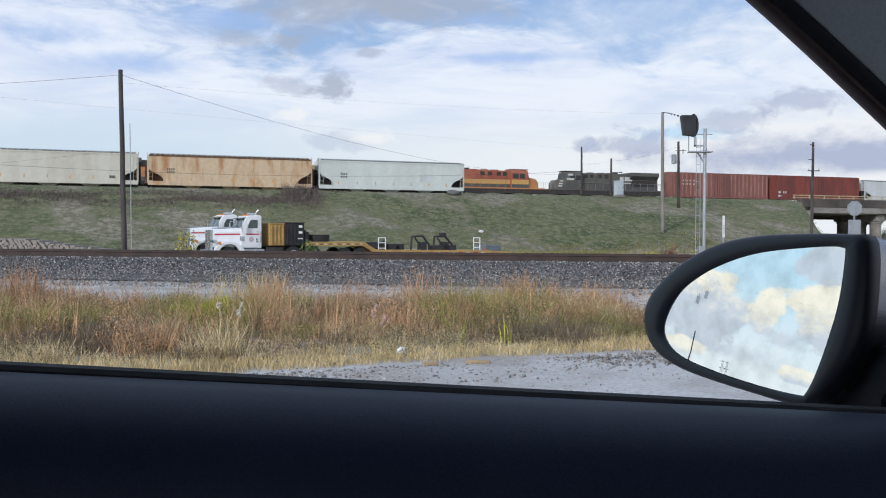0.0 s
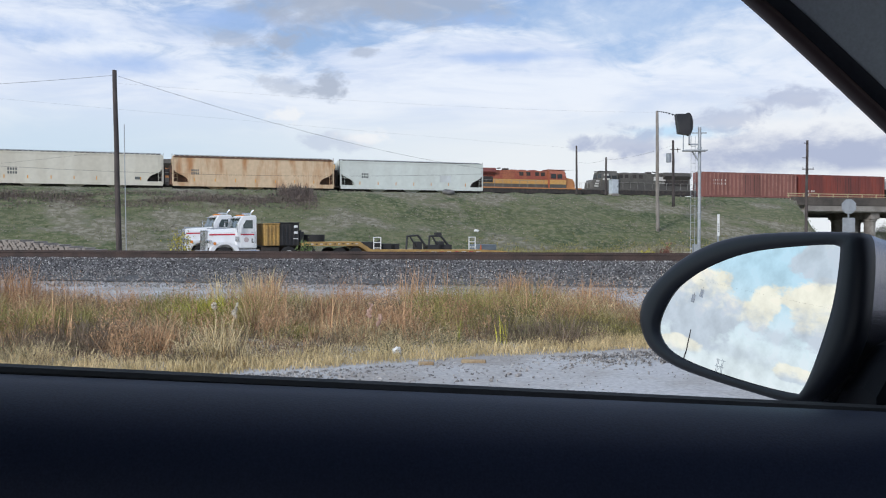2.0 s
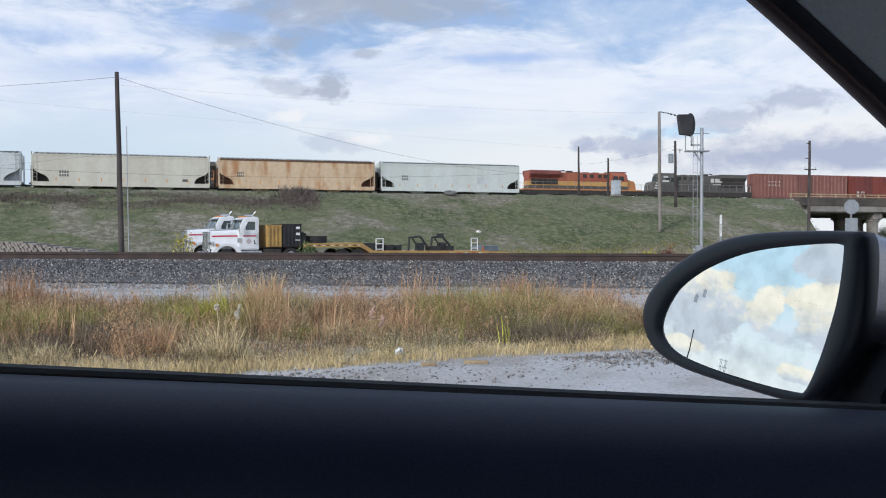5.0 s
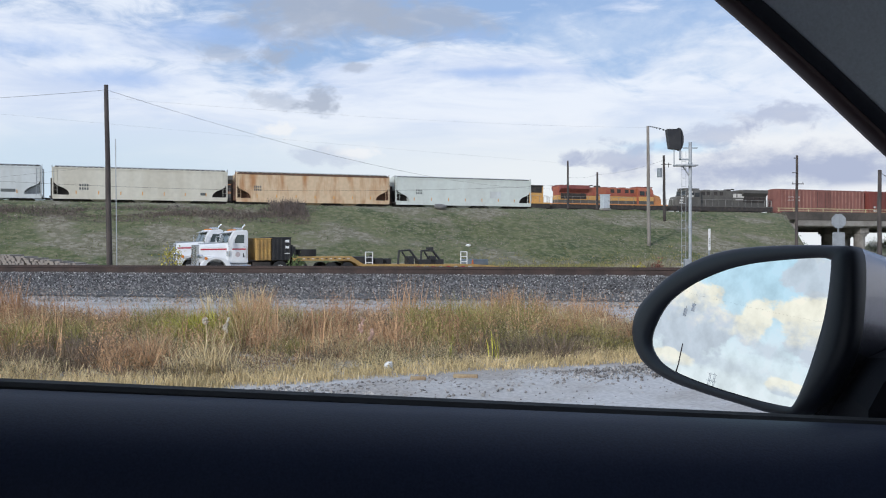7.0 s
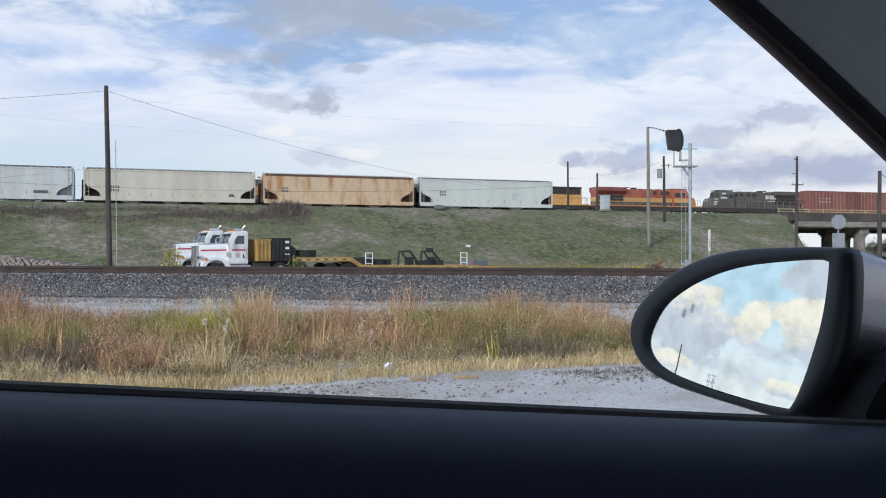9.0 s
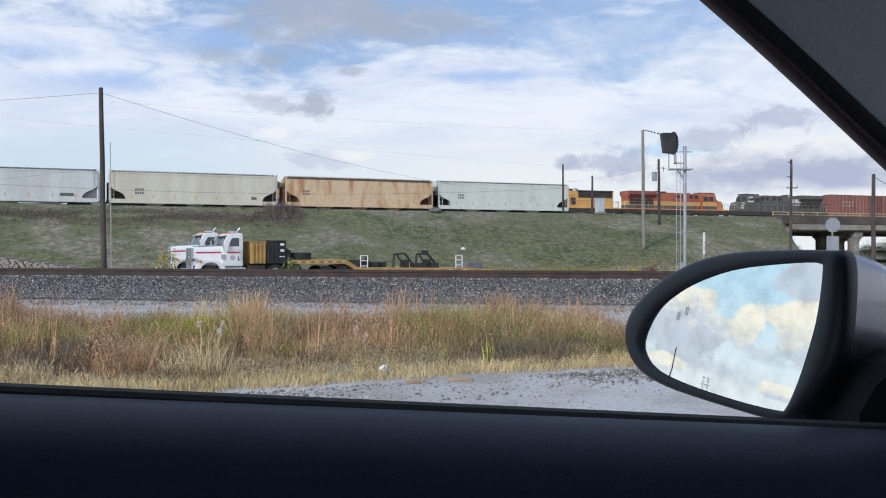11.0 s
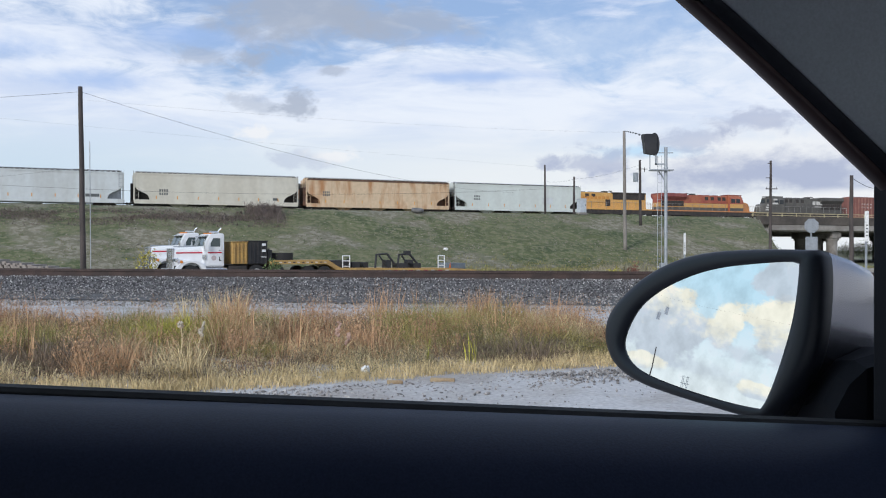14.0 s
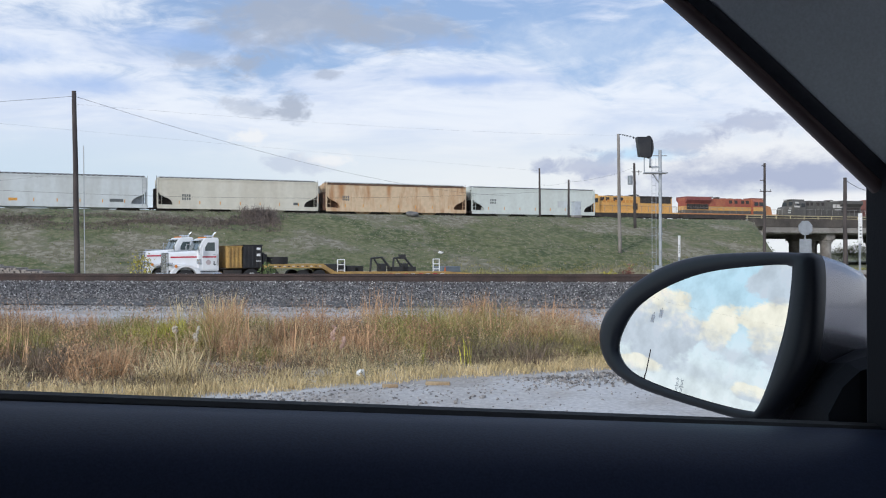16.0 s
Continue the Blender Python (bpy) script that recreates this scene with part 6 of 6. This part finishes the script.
def build_bank_rubble():
    rows = []
    for i in range(16000):
        s, c = rng.uniform(-40, BANK_END - 3), rng.uniform(TOE - 2, CREST + 1)
        if noise.noise(Vector((s * 0.07 + c * 0.05, c * 0.22, 31))) + 0.5 * noise.noise(Vector((s * 0.35, c * 0.5, 37))) < 0.12 and rng.uniform() > 0.12:
            continue
        p = bank(s, c)
        rows.append((p.x, p.y, ground_height(p.x, p.y) + 0.01, rng.uniform(0.03, 0.11)))
    stones("bank_rubble", M("pale_bank_rubble", (0.25, 0.225, 0.18), 0.95, second=(0.16, 0.14, 0.105), scale=2, amount=0.8, per=0.9), rows, "pale clods and stones showing through the embankment grass")


build_bank_rubble()


# ---- litter ----
def litter():
    bm = bmesh.new()
    bmesh.ops.create_icosphere(bm, subdivisions=3, radius=0.055)
    for v in bm.verts:
        v.co *= 1 + 0.35 * noise.noise(v.co * 30)
    bmesh.ops.transform(bm, matrix=Matrix.Translation((-0.56, 8.95, 0.045)) @ Matrix.Diagonal((0.9, 0.8, 1.0, 1)), verts=bm.verts)
    tagged(part("crumpled_paper", bm, WHITE), "crumpled white paper at the grass edge", "litter")
    wood = M("split_pale_wood", (0.36, 0.27, 0.16), 0.85, second=(0.24, 0.16, 0.09), scale=9, amount=0.7, grain=60)
    for x, y, l, rz in ((-0.24, 8.3, 0.15, 12), (0.22, 8.42, 0.24, -6)):
        bm = boxes((-l / 2, l / 2, -0.025, 0.025, 0.0, 0.036), bevel=0.008)
        for v in bm.verts:
            v.co += Vector((0, 0.01, 0.006)) * noise.noise(v.co * 15)
        tagged(part("wood_scrap", bm, wood, m=pose(x, y, 0.01, 0, 0, rz)), "short broken piece of pale timber on gravel", "wood scrap", "wood scraps")


litter()


# ---- growth on the embankment ----
def build_bank_growth():
    g, t, d = [], [], []
    for i in range(14000):
        s = rng.uniform(-45, BANK_END + 2)
        c = rng.uniform(TOE - 5, CREST + 4)
        p = bank(s, c)
        z = ground_height(p.x, p.y)
        if z < GROUND_FAR - 0.2:
            continue
        nz = noise.noise(Vector((s * 0.09, c * 0.16, 4))) + 0.4 * noise.noise(Vector((s * 0.4, c * 0.5, 8)))
        if CREST - 6.0 < c < CREST - 1.2 and s < 18 and noise.noise(Vector((s * 0.12, c * 0.3, 11))) > -0.25:
            d.append((p.x, p.y, z - 0.05, rng.uniform(0.2, 0.42), 0.35, 9, 0.05, 1.2))
        elif nz > -0.06:
            g.append((p.x, p.y, z - 0.03, rng.uniform(0.08, 0.2), 0.45, 7, 0.04, 1.3))
        elif rng.uniform() < 0.3:
            t.append((p.x, p.y, z - 0.03, rng.uniform(0.08, 0.18), 0.45, 7, 0.035, 1.3))
    for i in range(5500):
        s, c = rng.uniform(-34, 18), CREST - 3.4 + rng.normal(0, 1.0)
        if noise.noise(Vector((s * 0.16, c * 0.5, 15))) < -0.12:
            continue
        p = bank(s, c)
        d.append((p.x, p.y, ground_height(p.x, p.y) - 0.05, rng.uniform(0.1, 0.3), 0.5, 8, 0.045, 1.5))
    for i in range(420):
        s, c = rng.normal(16.2, 0.8), CREST - 1.6 + rng.normal(0, 0.7)
        p = bank(s, c)
        d.append((p.x, p.y, ground_height(p.x, p.y), rng.uniform(0.4, 1.25), 0.2, 6, 0.04, 0.8))
    for i in range(260):
        p = Vector((rng.normal(17.2, 1.3), 73.5 + rng.normal(0, 1.5), 0))
        t.append((p.x, p.y, ground_height(p.x, p.y), rng.uniform(0.3, 0.9), 0.3, 7, 0.05, 0.8))
    y_t = []
    for i in range(1500):
        s, c = rng.uniform(30, BANK_END - 4), TOE - 1.0 + rng.normal(0, 2.2)
        p = bank(s, c)
        y_t.append((p.x, p.y, ground_height(p.x, p.y) - 0.03, rng.uniform(0.15, 0.4), 0.4, 8, 0.05, 1.0))
    blades("bank_foot_weeds", grass_mat("yellowing_foot_weeds", (0.27, 0.24, 0.085), (0.2, 0.19, 0.08)), y_t, "yellowing weeds along the foot of the embankment", "weeds")
    blades("bank_grass", grass_mat("bank_green_grass", (0.085, 0.112, 0.04), (0.15, 0.155, 0.07)), g, "short green grass in patches on the embankment")
    blades("bank_dry_grass", grass_mat("bank_dry_grass", (0.27, 0.245, 0.165), (0.20, 0.18, 0.115)), t, "thin dry grass on the embankment")
    blades("bank_brush", grass_mat("dark_brush", (0.15, 0.12, 0.108), (0.20, 0.16, 0.13)), d, "dark leafless brush along the embankment top", "brush")
    w = []
    for i in range(1600):
        x, y = rng.uniform(-45, 30), rng.uniform(58, 76)
        w.append((x, y, ground_height(x, y), rng.uniform(0.06, 0.2), 0.35, 6, 0.04, 1.1))
    blades("yard_weeds", grass_mat("yard_green_weeds", (0.13, 0.15, 0.05), (0.2, 0.18, 0.08)), w, "low weeds on the bare yard", "weeds")


build_bank_growth()


def bush(x, y, z, r, h, mat, label):
    """A shrub: forked stems and a crown of many small leaves."""
    b = thing("bush", pose(x, y, z), label, "bush", "bushes in the yard")
    bm = bmesh.new()
    for k in range(6):
        a = k * 1.05
        cyl(bm, (0, 0, -0.1), (r * 0.5 * math.cos(a), r * 0.5 * math.sin(a), h * 0.7), 0.03, 0.008, seg=6)
    part("stem", bm, TIE, b)
    bm = bmesh.new()
    for i in range(int(260 * max(1, r * r * 1.6))):
        v = Vector(rng.normal(0, 1, 3)).normalized() * (0.45 + 0.55 * rng.uniform()) * (1 + 0.25 * rng.normal())
        c = Vector((v.x * r, v.y * r, h * 0.58 + v.z * h * 0.42))
        q = Euler(rng.uniform(0, 6.28, 3)).to_matrix()
        s = 0.07 * rng.uniform(0.6, 1.5) * max(1, r * 0.4)
        vs = [bm.verts.new(c + q @ Vector(o)) for o in ((-s, 0, 0), (0, -s * 0.5, 0.01), (s, 0, 0), (0, s * 0.5, 0.01))]
        bm.faces.new(vs)
    part("crown", bm, mat, b)


LEAF = grass_mat("green_bush_leaf", (0.10, 0.14, 0.05), (0.06, 0.09, 0.035))
LEAF_GOLD = grass_mat("yellow_bush_leaf", (0.38, 0.33, 0.06), (0.25, 0.24, 0.06))
bush(-8.0, 47.3, GROUND_FAR, 0.5, 1.45, LEAF, "small green conifer-like bush beside the trailer")
bush(-15.6, 50.0, GROUND_FAR, 0.75, 2.1, LEAF_GOLD, "yellow-flowering bush before the tractor")
LEAF_FAR = grass_mat("pale_green_tree_leaf", (0.17, 0.21, 0.075), (0.11, 0.14, 0.05))
for x, y, r, h in ((75, 150, 2.4, 3.1), (79.5, 153, 2.8, 3.5), (91, 160, 3.0, 3.6), (101, 166, 3.0, 4.0)):
    bush(x, y, GROUND_FAR, r, h, LEAF_FAR, "green bushy tree seen beyond the bridge")


def old_tyre():
    p = bank(0 + 33.5, CREST - 0.4)
    bm = bmesh.new()
    ring = [[((0.55 + 0.19 * math.cos(b)) * math.cos(a), (0.55 + 0.19 * math.cos(b)) * math.sin(a), 0.2 + 0.19 * math.sin(b)) for b in [2 * math.pi * j / 10 for j in range(10)]] for a in [2 * math.pi * i / 24 for i in range(25)]]
    loft(ring, bm, caps=False)
    tagged(part("old_tyre", bm, M("grey_dusty_rubber", (0.16, 0.155, 0.15), 0.9), m=pose(p.x, p.y, BANK_TOP - 0.1, 12, 0, 20)), "dusty discarded tyre on the embankment edge", "tyre")


old_tyre()


def tie_pile():
    t = thing("tie_pile", pose(-27.5, 63.0, GROUND_FAR, 0, 0, 4), "long low pile of pale grey railway ties", "tie pile")
    wood = M("pale_weathered_tie", (0.34, 0.305, 0.27), 0.95, second=(0.27, 0.235, 0.205), scale=3, amount=0.8, grain=20)
    shared = part("tie", boxes((-0.1, 0.1, -1.3, 1.3, 0.0, 0.11)), wood, t, m=pose(-6, 0, 0)).data
    for layer in range(11):
        n = 50 - layer * 4
        for i in range(n):
            if layer == 0 and i == 0:
                continue
            ob = new("tie", shared)
            ob.parent = t
            ob.matrix_basis = pose(-6 + i * 0.23 + 0.115 * (layer % 2) + 0.015 * math.sin(i * 3.1 + layer), 0.05 * math.sin(i * 1.9 + layer * 2) + 0.1 * layer, layer * 0.118, 0, 0, 2.5 * math.sin(i * 2.7 + layer))


tie_pile()
LEAF_RUST = grass_mat("rusty_bush_leaf", (0.20, 0.09, 0.06), (0.12, 0.06, 0.045))
bush(11.25, 45.2, GROUND_FAR, 0.3, 1.15, LEAF_RUST, "small withered russet shrub beside the track")
bush(10.4, 46.0, GROUND_FAR, 0.6, 1.0, LEAF_GOLD, "low yellowed weed beside the track")
for k, (x, y) in enumerate(((-21.6, 68.2), (-21.0, 67.9), (-7.2, 77.0), (24.5, 88.0), (2.5, 86.0))):
    bm = bmesh.new()
    bmesh.ops.create_icosphere(bm, subdivisions=2, radius=0.16)
    for v in bm.verts:
        v.co *= 1 + 0.5 * noise.noise(v.co * 9 + Vector((k, 0, 0)))
    tagged(part("litter_bag", bm, WHITE, m=pose(x, y, ground_height(x, y) + 0.12) @ Matrix.Diagonal((1.5, 0.8, 0.8, 1))), "scrap of white litter lying on the embankment grass", "litter", "litter on the slope")



# ---- what moves ----
def motions():
    times = [i * 0.5 for i in range(33)]
    for car_ob, off in TRAIN_A:
        walk(car_ob, [(t, at_a(go_a(t) + off)) for t in times])
    for car_ob, off in TRAIN_B:
        walk(car_ob, [(t, at_b(go_b(t) + off)) for t in times])


motions()
